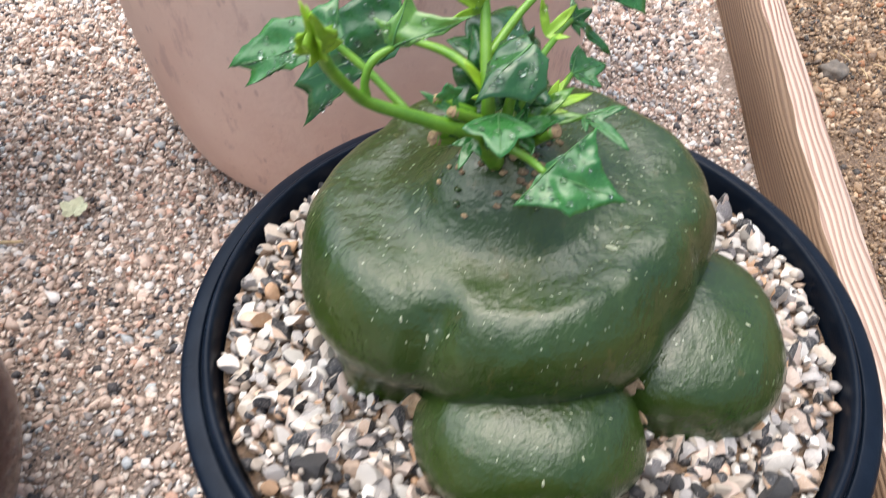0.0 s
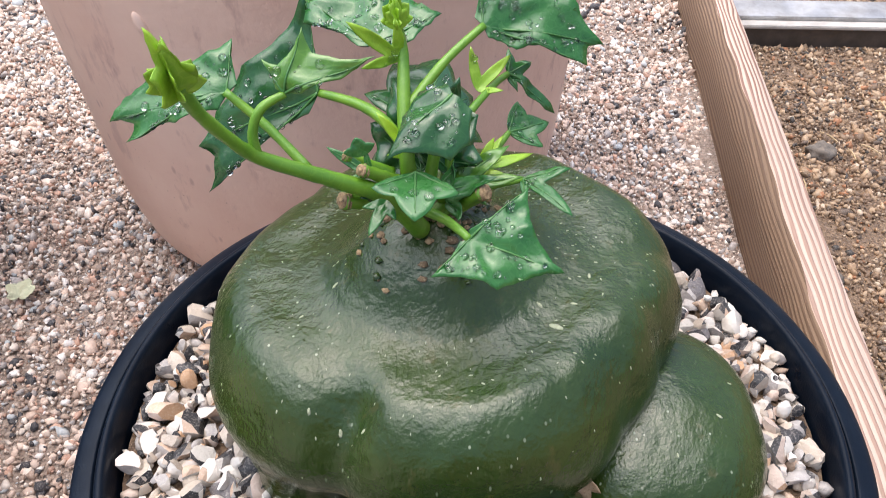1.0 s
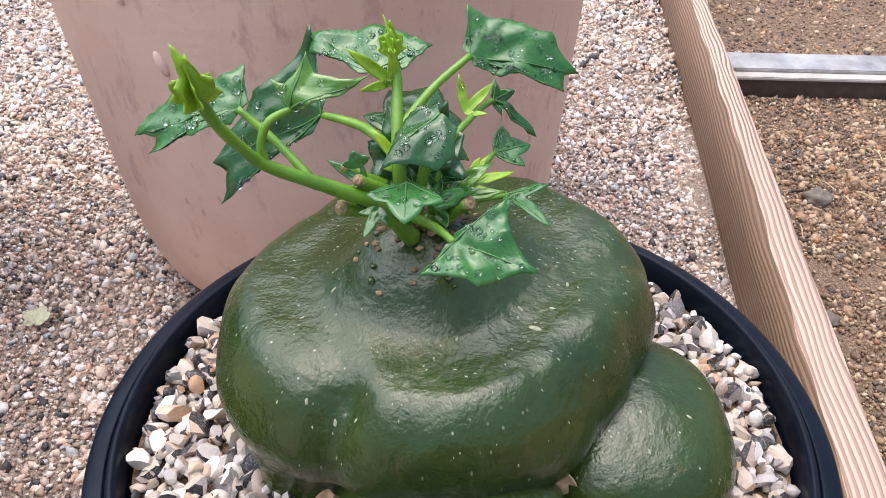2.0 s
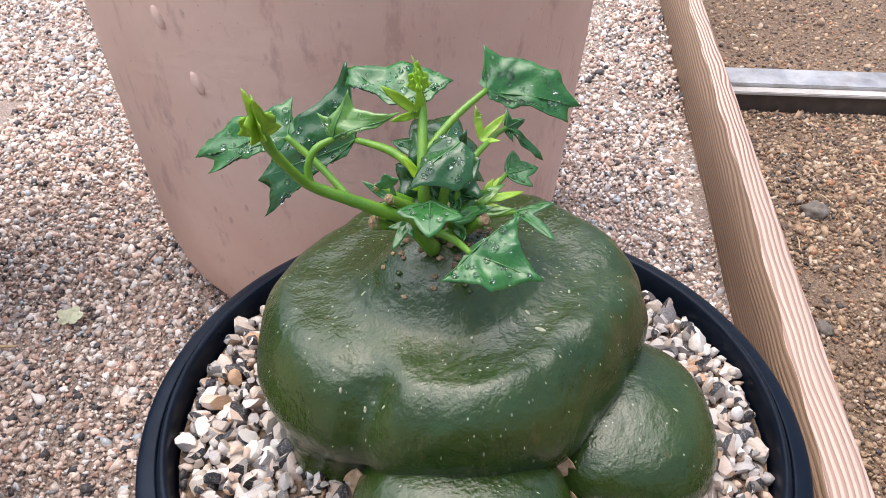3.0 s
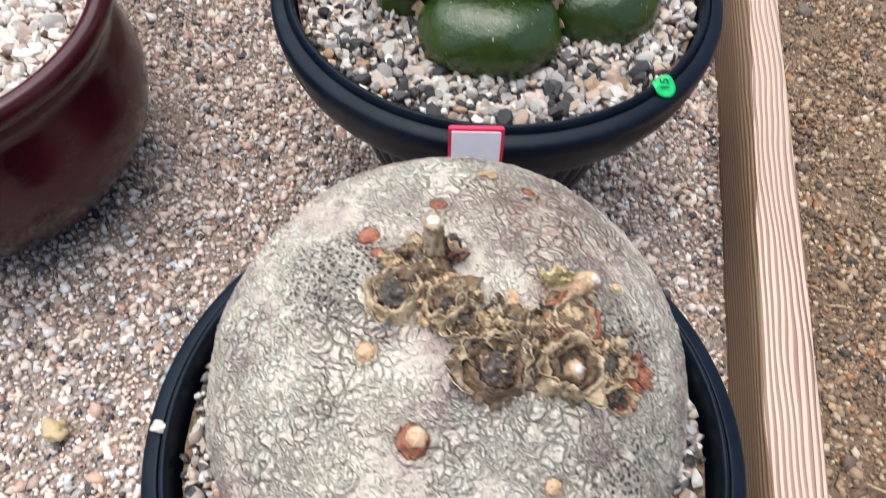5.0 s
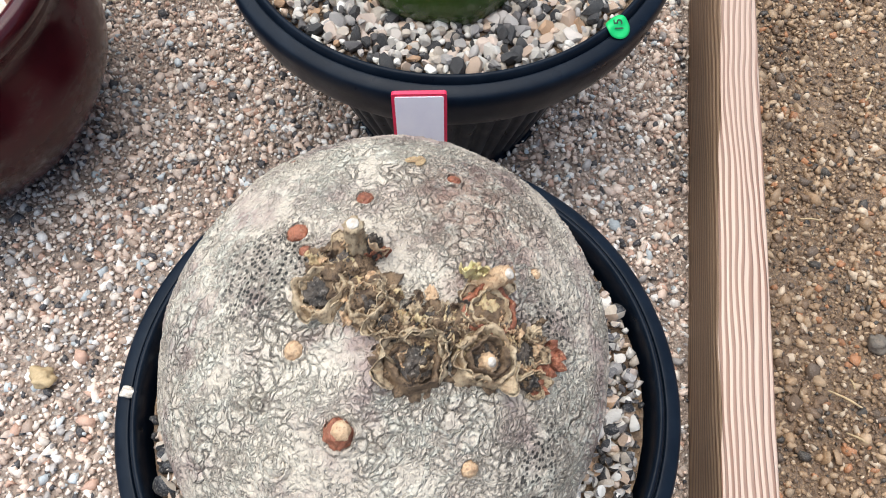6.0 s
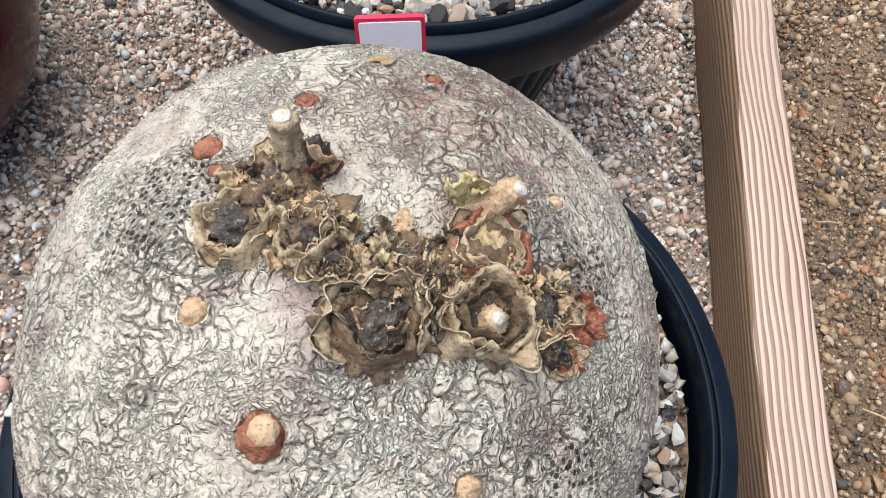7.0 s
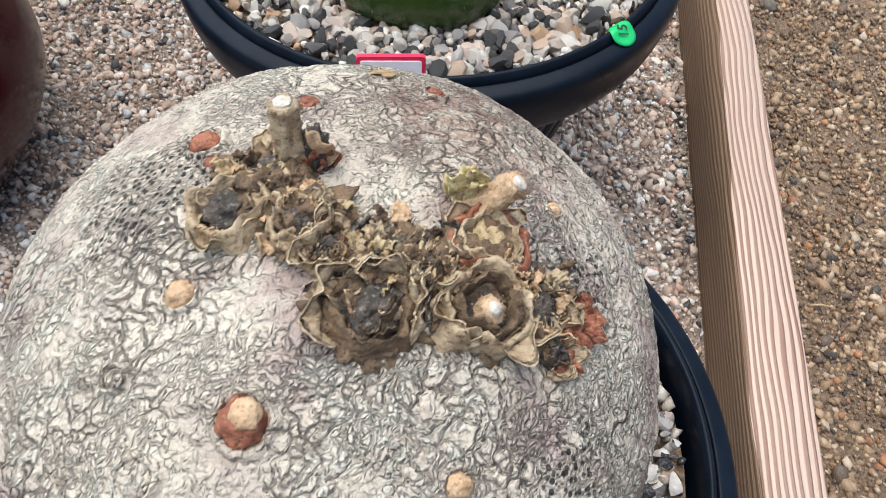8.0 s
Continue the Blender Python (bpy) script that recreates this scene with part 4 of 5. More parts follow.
    L((0.0415, 0.222, 0.25), (0.049, 0.246, 0.2585), (0.1, -0.75, 0.6), [(-70, 0.7), (-30, 0.8), (0, 1), (35, 0.8), (75, 0.6)], m_leaf_dark, P, 0.2, 0.4, 0.0, 0.9, 1.0, 8, 11)
    L((0.044, 0.215, 0.247), (0.0575, 0.228, 0.2475), (0.3, -0.7, 0.6), [(-60, 0.75), (0, 1), (60, 0.75)], m_leaf_dark, P, 0.4, 0.3, 0.0, 0.9, 1.0, 6, 12)
    L((0.0425, 0.2015, 0.2497), (0.0435, 0.187, 0.2492), (0.1, -0.45, 0.9), [(-58, 0.8), (0, 1), (58, 0.8)], m_leaf, P, 0.12, 0.1, 0.1, 0.92, 1.0, 5, 13)
    L((0.0553, 0.19, 0.2402), (0.0768, 0.1835, 0.2368), (0.0, -0.55, 0.85), [(0, 1)], m_leaf, P, 0.05, 0.06, 0.14, drops=34, seed=14, crumple=0.1, outline=[(110, 0.1), (62, 0.8), (45, 0.66), (28, 0.64), (0, 1), (-13, 0.72), (-43, 0.6), (-64, 0.44), (-113, 0.55), (-145, 0.1)])
    L((0.069, 0.225, 0.2311), (0.0812, 0.2115, 0.2318), (0.1, -0.3, 0.95), [(-40, 0.4), (0, 1), (55, 0.72)], m_leaf, P, 0.1, 0.1, 0.2, 0.5, 1.3, 5, 15)
    L((0.0163, 0.197, 0.2727), (0.0359, 0.1982, 0.281), (-0.2, -0.8, 0.6), [(0, 1)], m_leaf_mid, P, 0.0, 0.05, 0.18, drops=8, seed=16, crumple=0.08, outline=[(130, 0.1), (102, 0.38), (79, 0.27), (51, 0.65), (34, 0.48), (0, 1), (-6, 0.58), (-20, 0.2)])
    L((0.0375, 0.226, 0.2655), (0.0258, 0.2215, 0.2772), (-0.2, -0.8, 0.55), [(-42, 0.62), (0, 1), (40, 0.62)], m_leaf_young, P, 0.0, 0.0, 0.3, 0.45, 1.4, 4, 17)
    L((0.041, 0.212, 0.2475), (0.0325, 0.2135, 0.2585), (0.3, -0.8, 0.5), [(-45, 0.5), (0, 1), (45, 0.5)], m_leaf_young, P, 0.0, 0.0, 0.35, 0.5, 1.4, 0, 18)
    L((0.030, 0.204, 0.2525), (0.0288, 0.2045, 0.2572), (0.1, -0.8, 0.5), [(-60, 0.9), (0, 1), (60, 0.9)], m_leaf, P, 0.0, 0.0, 0.1, 0.9, 1.0, 0, 19)
    L((0.032, 0.203, 0.248), (0.0215, 0.206, 0.2535), (0.2, -0.8, 0.5), [(-45, 0.5), (0, 1), (45, 0.5)], m_leaf, P, 0.0, 0.0, 0.35, 0.5, 1.4, 0, 20)
    L((0.036, 0.198, 0.2445), (0.0325, 0.189, 0.2415), (0, -0.5, 0.85), [(-45, 0.6), (0, 1), (45, 0.6)], m_leaf, P, 0.1, 0.0, 0.15, 0.7, 1.2, 0, 21)
    L((0.045, 0.216, 0.242), (0.0525, 0.221, 0.262), (0.2, -0.85, 0.4), [(-65, 0.6), (-28, 0.75), (0, 1), (30, 0.75), (65, 0.6)], m_leaf_dark, P, 0.3, 0.3, 0.1, 0.85, 1.4, 8, 81, crumple=0.2)
    L((0.043, 0.216, 0.24), (0.034, 0.223, 0.2605), (-0.2, -0.85, 0.4), [(-65, 0.6), (-28, 0.75), (0, 1), (30, 0.75), (65, 0.6)], m_leaf_dark, P, 0.25, 0.3, 0.1, 0.85, 1.4, 8, 82, crumple=0.2)
    L((0.049, 0.211, 0.236), (0.0575, 0.2045, 0.2475), (0.3, -0.5, 0.8), [(-60, 0.6), (0, 1), (55, 0.6)], m_leaf, P, 0.3, 0.2, 0.2, 0.7, 1.4, 4, 83, crumple=0.2)
    L((0.05, 0.214, 0.236), (0.0645, 0.221, 0.2455), (0.1, -0.6, 0.8), [(-50, 0.6), (0, 1), (50, 0.7)], m_leaf_mid, P, 0.2, 0.2, 0.2, 0.6, 1.5, 3, 84, crumple=0.2)
    L((0.04, 0.208, 0.24), (0.031, 0.1985, 0.2465), (-0.1, -0.5, 0.85), [(-55, 0.6), (0, 1), (55, 0.6)], m_leaf_dark, P, 0.2, 0.2, 0.2, 0.7, 1.4, 2, 85, crumple=0.2)
    L((0.052, 0.216, 0.235), (0.0685, 0.2175, 0.2385), (0.1, -0.5, 0.85), [(-45, 0.55), (0, 1), (50, 0.6)], m_leaf_mid, P, 0.15, 0.2, 0.25, 0.55, 1.5, 3, 86, crumple=0.15)
    # folded buds at the ends of two branches
    for c, t, seed in (((0.0031, 0.177, 0.2845), (0.0034, 0.1725, 0.2995), 31), ((0.037, 0.2275, 0.2725), (0.0363, 0.2295, 0.2835), 41)):
        c, t = Vector(c), Vector(t)
        for k, (a, l) in enumerate(((0.0, 1.0), (1.9, 0.85), (3.6, 0.8), (5.0, 0.7))):
            off = Vector((math.cos(a), math.sin(a), 0))
            leaf(c + off * 0.0009, c + (t - c) * l + off * (0.0004 + 0.0007 * k), off * -1 + Vector((0, -0.1, 0.1)), [(-62, 0.46), (-30, 0.66), (0, 1), (30, 0.66), (62, 0.46)], m_leaf_young, P, -0.15, 0.0, 0.35, 0.9, 1.1, 0, seed + k, "bud_leaf")
    # cut stubs of old branches
    for at, end, r in (((0.033, 0.206, 0.238), (0.0254, 0.199, 0.2432), 0.0021), ((0.036, 0.209, 0.244), (0.0258, 0.205, 0.2518), 0.0014), ((0.038, 0.207, 0.243), (0.0303, 0.2, 0.2514), 0.0015),
                       ((0.051, 0.212, 0.232), (0.0586, 0.2055, 0.2418), 0.0021)):
        mid = (Vector(at) + Vector(end)) / 2
        stub = part("stub", tube([at, mid, end], [r * 1.15, r, r * 1.0], 12, True, 0.3), m_stem, P, "green stub with a dry cut end")
        d = (Vector(end) - Vector(at)).normalized()
        part("cut_end", tube([Vector(end) - d * 0.0014, Vector(end) - d * 0.0005, Vector(end) + d * 0.0004], [r * 0.98, r * 1.0, r * 0.85], 12, True, 0.4), m_cork, stub, "dry tan cut end")
        part("pith", tube([Vector(end) + d * 0.0002, Vector(end) + d * 0.0006], [r * 0.4, r * 0.35], 8), m_cork, stub)
    # corky warts round the crown
    rng = random.Random(8)
    for k in range(130):
        a, rr = rng.uniform(0, 6.28), 0.002 + 0.019 * rng.random() ** 1.4
        bm = bmesh.new()
        bmesh.ops.create_icosphere(bm, subdivisions=2, radius=1.0)
        s = rng.uniform(0.0006, 0.0015)
        wx, wy = GREEN[0] - 0.004 + rr * math.cos(a), GREEN[1] + 0.001 + rr * math.sin(a)
        zz = skin_at(wx, wy)[0].z + 0.0002
        for v in bm.verts:
            q = v.co * (1 + 0.6 * noise.noise(v.co * 1.6 + Vector((k, 0, 0))) + 0.3 * noise.noise(v.co * 4 + Vector((k, 0, 0))))
            v.co = Vector((wx, wy, zz)) + Vector((q.x * s, q.y * s, q.z * s * 0.5))
        part("wart", bm, (m_cork, m_bark_brown, m_green)[k % 3], P)
    # pale raised flecks on the skin
    from_top = [(0.078, 0.193, 0.0022), (0.074, 0.2, 0.0012), (0.083, 0.201, 0.0011), (0.025, 0.168, 0.0013), (0.0175, 0.17, 0.0011), (0.031, 0.1665, 0.001), (0.088, 0.212, 0.0012),
                (0.125, 0.189, 0.0011), (0.059, 0.135, 0.0012), (0.112, 0.177, 0.0009), (0.131, 0.202, 0.0008), (0.046, 0.14, 0.0007), (0.07, 0.141, 0.0008), (0.02, 0.203, 0.0012), (0.012, 0.195, 0.0008)]
    rnd = random.Random(21)
    from_top = [(x, y, s * 0.75) for x, y, s in from_top]
    for _ in range(220):
        a, r = rnd.uniform(0, 6.28), 0.026 + 0.04 * rnd.random()
        from_top.append((GREEN[0] + r * math.cos(a), GREEN[1] + r * math.sin(a), rnd.choice((0.0002, 0.00028, 0.00035, 0.00045))))
    for x, y, s in from_top:
        on = skin_at(x, y)
        if on is None:
            continue
        place, normal = on
        bm = bmesh.new()
        bmesh.ops.create_icosphere(bm, subdivisions=2, radius=1.0)
        turn = normal.to_track_quat("Z", "Y").to_matrix()
        for v in bm.verts:
            q = v.co * (1 + 0.3 * noise.noise(v.co * 1.8 + Vector((x * 400, 0, 0))))
            v.co = place + turn @ Vector((q.x * s * 0.5, q.y * s * 1.25, q.z * s * 0.25))
        part("fleck", bm, m_fleck, P)
    # dry scales in the folds between the swellings
    for a, b, w in (((0.0865, 0.171, 0.176), (0.0885, 0.1685, 0.162), 0.003), ((0.0895, 0.1645, 0.166), (0.0905, 0.1605, 0.155), 0.002), ((0.021, 0.166, 0.168), (0.0195, 0.163, 0.155), 0.002)):
        L(a, b, (-0.1, -1, 0.3), [(-35, 0.5), (0, 1), (35, 0.55)], m_cut, P, 0.1, 0.1, 0.3, 0.8, 1.0, 0, 51, "dry_scale", "dry papery scale")


green_shoots()


# ---- crown of the tan caudex ----
def frame_at(x, y, lift=0.0):
    p, nrm = tan_point(x, y)
    u = nrm.cross(Vector((0, 1, 0))).normalized()
    return p + nrm * lift, nrm, u, nrm.cross(u)


def dome(x, y, r, h, seed, lift=-0.001, rough=0.25, sub=4):
    """A rough lump on the caudex."""
    p, nrm, u, v = frame_at(x, y, lift)
    bm = bmesh.new()
    bmesh.ops.create_icosphere(bm, subdivisions=sub, radius=1.0)
    for w in bm.verts:
        q = w.co.copy()
        s = 1 + rough * noise.noise(q * 2 + Vector((seed, 0, 0))) + rough * 0.6 * noise.noise(q * 5 + Vector((seed, 3, 0))) + rough * 0.35 * noise.noise(q * 11 + Vector((seed, 5, 0)))
        w.co = p + (u * q.x * r + v * q.y * r + nrm * q.z * h) * s
    return bm


def crater(x, y, r, h, rim, seed, lift=0.0):
    """A raised ring with a hollow: the scar of a fallen stalk."""
    p, nrm, u, v = frame_at(x, y, lift)
    prof = smooth_profile([(r * 1.5, -h * 0.6), (r * 1.28, h * 0.1), (r * 1.1, h), (r * 0.95, h * 1.02), (r * 0.84, h * 0.5), (r * 0.8, h * 0.1)], 4)
    bm = bmesh.new()
    rings = []
    n = 48
    for rr, zz in prof:
        ring = []
        for k in range(n):
            a = 2 * math.pi * k / n
            w = 1 + rim * noise.noise((math.cos(a) * 1.4 + seed, math.sin(a) * 1.4, rr * 120)) + rim * 0.5 * noise.noise((math.cos(a) * 5 + seed, math.sin(a) * 5, rr * 500))
            ring.append(bm.verts.new(p + u * rr * w * math.cos(a) + v * rr * w * math.sin(a) + nrm * zz * (1 + 2 * rim * noise.noise((seed, a * 2.0, 1)))))
        rings.append(ring)
    for a, b in zip(rings, rings[1:]):
        for k in range(n):
            bm.faces.new((a[k], a[(k + 1) % n], b[(k + 1) % n], b[k]))
    return bm


def ruffle(x, y, r, h, seed, a0=0.0, a1=6.28, lean=0.35, waves=7, lift=0.0):
    """A crinkled papery sheet that stands round a hollow."""
    p, nrm, u, v = frame_at(x, y, lift)
    bm = bmesh.new()
    cols, rows = 130, 9
    grid = []
    for off in (0.0, 0.00042):
        g = []
        for i in range(cols + 1):
            t = i / cols
            a = a0 + (a1 - a0) * t
            edge = min(1.0, 6 * t, 6 * (1 - t)) if a1 - a0 < 6.2 else 1.0
            hh = h * (0.45 + 0.55 * edge) * (1 + 0.7 * noise.noise((math.cos(a) * 2 + seed, math.sin(a) * 2, 1)) + 0.5 * noise.noise((a * 4, seed, 2)) + 0.05 * noise.noise((a * 11, seed, 2)))
            col = []
            for j in range(rows):
                s = j / (rows - 1)
                rr = r * (1 + lean * s * s * noise.noise((a * 1.1, seed, 7)) * 2 + 0.02 * s * math.sin(a * waves + seed) + 0.3 * s * noise.noise((a * 1.9, seed * 3.0, s * 2)) + 0.1 * noise.noise((a * 4.5, seed, s * 4))) + off
                col.append(bm.verts.new(p + u * rr * math.cos(a) + v * rr * math.sin(a) + nrm * (hh * s - 0.0008 + 0.0004 * noise.noise((a * 12, s * 9, seed)))))
            g.append(col)
        grid.append(g)
    for g, flip in ((grid[0], True), (grid[1], False)):
        for i in range(cols):
            for j in range(rows - 1):
                q = (g[i][j], g[i + 1][j], g[i + 1][j + 1], g[i][j + 1])
                bm.faces.new(q[::-1] if flip else q)
    for i in range(cols):
        bm.faces.new((grid[0][i][-1], grid[0][i + 1][-1], grid[1][i + 1][-1], grid[1][i][-1]))
    return bm


def tan_crown():
    P = plant_b
    # scars and plugs spread over the bark
    for x, y, r, plug in ((0.0346, -0.0412, 0.0034, m_red), (0.0378, -0.0468, 0.0021, m_red), (0.051, -0.0295, 0.0027, m_red), (0.0391, -0.0736, 0.0028, m_cut), (0.0522, -0.0922, 0.0043, m_red),
                          (0.0834, -0.0966, 0.0025, m_cut), (0.0373, -0.0997, 0.0034, m_bark), (0.0742, -0.0187, 0.0024, m_red), (0.1116, -0.027, 0.0018, m_red), (0.0263, -0.0106, 0.0015, m_red),
                          (0.0975, -0.045, 0.0018, m_cut), (0.031, -0.086, 0.002, m_bark)):
        scar = part("scar", crater(x, y, r, 0.0011, 0.12, x * 900), m_bark, P)
        part("plug", dome(x, y, r * 0.86, r * (0.35 if plug is m_bark else 0.62 if plug is m_red and r < 0.004 else 0.85), y * 700, 0.0001, 0.2, 4), plug, scar, "dry broken stalk end" if plug is m_red else "")
    part("plug", dome(0.0532, -0.0912, 0.0024, 0.0016, 3, 0.003, 0.2, 3), m_cut, P, "pale broken stalk end")
    # lumps that carry the dried crown
    for k, (x, y, r, h) in enumerate(((0.0475, -0.0525, 0.0085, 0.0042), (0.056, -0.058, 0.0075, 0.004), (0.068, -0.0735, 0.0095, 0.003), (0.0745, -0.064, 0.006, 0.0042), (0.085, -0.06, 0.0085, 0.0042),
                                      (0.0855, -0.0705, 0.0085, 0.0038), (0.0955, -0.0695, 0.006, 0.0034))):
        part("crown_lump", dome(x, y, r, h * 1.15, k * 5 + 1, -0.0014, 0.45, 5), m_crown, P)
    # hollows, their inner shade put into dark cores, each with its papery ruffles
    for k, (x, y, r, h, n) in enumerate(((0.0437, -0.0592, 0.0048, 0.0036, 2), (0.0555, -0.0612, 0.0036, 0.004, 2), (0.0682, -0.0748, 0.006, 0.0058, 4), (0.0851, -0.0592, 0.0052, 0.0034, 2),
                                         (0.0852, -0.0707, 0.0056, 0.004, 3), (0.0942, -0.0685, 0.0036, 0.0038, 2), (0.0965, -0.0745, 0.003, 0.003, 2), (0.0488, -0.0502, 0.004, 0.0026, 2), (0.0612, -0.0655, 0.0036, 0.0046, 3),
                                         (0.076, -0.0665, 0.003, 0.005, 2))):
        core = part("hollow", dome(x, y, r * 0.8, 0.0026, k * 3 + 2, 0.0009, 0.5), m_hollow_shade if k != 3 else m_straw, P, "core that fills a crown hollow")
        for j in range(n + 2):
            a0 = k * 1.3 + j * 2.2
            span = (3.7, 2.6, 2.2, 1.7)[(k + j) % 4] if j else 4.7
            part("papery_scale", ruffle(x, y, r * (1.25, 0.95, 0.62, 1.1, 0.45, 0.8, 1.3)[j], h * (0.92 - 0.05 * j), k * 7 + j * 3 + 1, a0, a0 + span, 0.55, 3 + (k + j) % 4, 0.001), (m_paper, m_crown, m_paper, m_cut, m_crown)[(2 * k + j) % 5] if j else m_paper, core)
    # curled bark lip under the largest hollow
    part("bark_lip", ruffle(0.0682, -0.0752, 0.0092, 0.0022, 77, 2.9, 6.1, 0.1, 3, -0.0004), m_bark, P)
    # rings of old stalk scars on the crown
    for x, y, r, h, mat in ((0.0852, -0.0707, 0.0062, 0.0042, m_paper), (0.0852, -0.071, 0.0042, 0.0052, m_crown), (0.0851, -0.0592, 0.006, 0.0034, m_red), (0.0851, -0.0588, 0.0044, 0.0038, m_paper),
                            (0.0437, -0.0592, 0.0054, 0.0034, m_paper), (0.0555, -0.0612, 0.0044, 0.0038, m_paper), (0.0682, -0.0748, 0.0056, 0.003, m_crown)):
        part("scar_ring", crater(x, y, r, h, 0.3, x * 700), mat, P)
    # torn flaps
    rng = random.Random(4)
    for k in range(260):
        x, y, _ = rng.choice(((0.0475, -0.0525, 0), (0.057, -0.06, 0), (0.066, -0.0665, 0), (0.0745, -0.064, 0), (0.085, -0.0635, 0), (0.0935, -0.066, 0)))
        x, y = x + rng.uniform(-0.0065, 0.0065), y + rng.uniform(-0.007, 0.006)
        if any(math.hypot(x - cx, y - cy) < 0.0042 for cx, cy in ((0.0437, -0.0592), (0.0555, -0.0612), (0.0682, -0.0748), (0.0851, -0.0592), (0.0852, -0.0707), (0.0965, -0.0745))):
            continue
        p, nrm, u, v = frame_at(x, y, 0.0012)
        a = rng.uniform(0, 6.28)
        d = (u * math.cos(a) + v * math.sin(a)) * 0.8 + nrm * rng.uniform(0.5, 1.3)
        leaf(p, p + d.normalized() * rng.uniform(0.0018, 0.0043), nrm - d * 0.4, [(-50, 0.6 + 0.3 * rng.random()), (-15, 0.9), (0, 1), (30, 0.85), (65, 0.5 + 0.3 * rng.random())], rng.choice((m_paper, m_paper, m_crown, m_crown, m_cut, m_straw, m_crown, m_hollow_shade)), P, rng.uniform(-0.5, 0.6), 0.5, 0.1, 0.9, 0.9, 0,
             100 + k, "dry_flap", "", 0.3)
    # stubs
    def stub(x, y, lean, length, r0, r1, mat, top, label):
        p, nrm, u, v = frame_at(x, y, 0.0)
        e = p + (nrm + u * lean[0] + v * lean[1]).normalized() * length
        s = part("stub", tube([p, (p + e) / 2 + u * 0.0004, e], [r0 * 1.15, (r0 + r1) * 0.46, r1], 30, True, 0.55), mat, P, label)
        d = (e - p).normalized()
        part("pith", tube([e - d * 0.0004, e + d * 0.0003], [r1 * 0.72, r1 * 0.6], 14, True, 0.3), top, s)
    stub(0.0525, -0.0465, (0.05, 0.0), 0.0128, 0.003, 0.0024, m_paper, m_white, "tall pale dry stub with white pith")
    p, nrm, u, v = frame_at(0.0562, -0.0476, 0.0)
    leaf(p, p + (nrm - u * 0.05 + v * 0.15) * 0.0105, v * -1 - u * 0.3, [(-28, 0.6), (-10, 0.9), (0, 1), (22, 0.8), (40, 0.5)], m_cut, P, 0.1, -1.0, 0.2, 0.95, 0.9, 0, 91, "dry_flap", "open curled stub wall", 0.12)
    # this dark lump paints the shade inside the open stub
    part("hollow", dome(0.0562, -0.047, 0.0022, 0.0055, 6, 0.003, 0.3), m_hollow_shade, P, "lump coloured as the shaded hollow of a stub")
    for dx, dy, l in ((-0.0022, -0.0016, 0.007), (0.0016, -0.0022, 0.006), (0.003, 0.0004, 0.0065), (-0.003, 0.001, 0.006)):
        q, nrm2, u2, v2 = frame_at(0.0538 + dx, -0.047 + dy, 0.0)
        leaf(q, q + (nrm2 - u2 * dx * 120 + v2 * dy * 90).normalized() * l, v2 * -1, [(-40, 0.6), (0, 1), (35, 0.7)], rng.choice((m_cut, m_red, m_paper)), P, 0.2, 0.5, 0.1, 0.85, 1.0, 0, int(l * 9e4), "dry_flap", "", 0.3)
    q, nrm, u, v = frame_at(0.0805, -0.0508, 0.0)
    for k, (du, h) in enumerate(((0.0, 0.0105), (0.0014, 0.009), (-0.0012, 0.0085))):
        leaf(q + u * du, q + u * du * 1.6 + nrm * h + v * 0.0006 * k, v * -1 - u * 0.3, [(-30, 0.55), (-12, 0.85), (0, 1), (20, 0.85), (38, 0.5)], m_lime, P, 0.2, -0.8, 0.2, 0.95, 0.9, 0, 301 + k, "dry_flap", "yellow green withered stub wall", 0.25)
    for k in range(16):
        a = -2.6 + k * 0.13
        q, nrm, u, v = frame_at(0.0775 + 0.0025 * math.cos(a), -0.062 + 0.004 * math.sin(a * 1.7), 0.0004)
        part("fibre", tube([q, q + nrm * 0.0022 + v * 0.003 + u * 0.0008 * math.sin(k), q + nrm * 0.003 + v * 0.0068 + u * 0.0016 * math.sin(k * 2.3)], [0.0005, 0.00055, 0.0002], 6, True, 0.4), m_straw if k % 3 else m_paper, P)
    stub(0.084, -0.0518, (-0.3, 0.1), 0.0108, 0.0034, 0.0021, m_cut, m_white, "yellow brown dry stub")
    stub(0.0815, -0.0503, (0.15, 0.1), 0.0095, 0.0018, 0.0005, m_straw, m_straw, "yellow curled stub")
    stub(0.0852, -0.0725, (0.0, 0.05), 0.0062, 0.003, 0.0018, m_cut, m_white, "short stub with white pith")
    for x, y, l in ((0.0995, -0.0655, 0.007), (0.1008, -0.0682, 0.006), (0.098, -0.0705, 0.006), (0.0974, -0.0752, 0.005)):
        p, nrm, u, v = frame_at(x, y, 0.0005)
        leaf(p, p + (nrm * 0.5 - u * 0.6 + v * 0.25).normalized() * l, nrm + v * 0.4, [(-50, 0.7), (0, 1), (50, 0.7)], m_red, P, 0.3, 0.6, 0.1, 0.95, 0.9, 0, int(x * 9999), "dry_flap", "curled red brown flap", 0.35)
    p, nrm, u, v = frame_at(0.0625, -0.0118, 0.0004)
    leaf(p - u * 0.003, p + u * 0.0036 + nrm * 0.0015, nrm, [(-60, 0.5), (0, 1), (60, 0.6)], m_cork, P, 0.4, 0.5, 0.2, 0.9, 0.9, 0, 61, "dry_flap", "brown curled flap")


tan_crown()


# ---- loose stones ----
def outside(p, c, r):
    return np.hypot(p[:, 0] - c[0], p[:, 1] - c[1]) > r


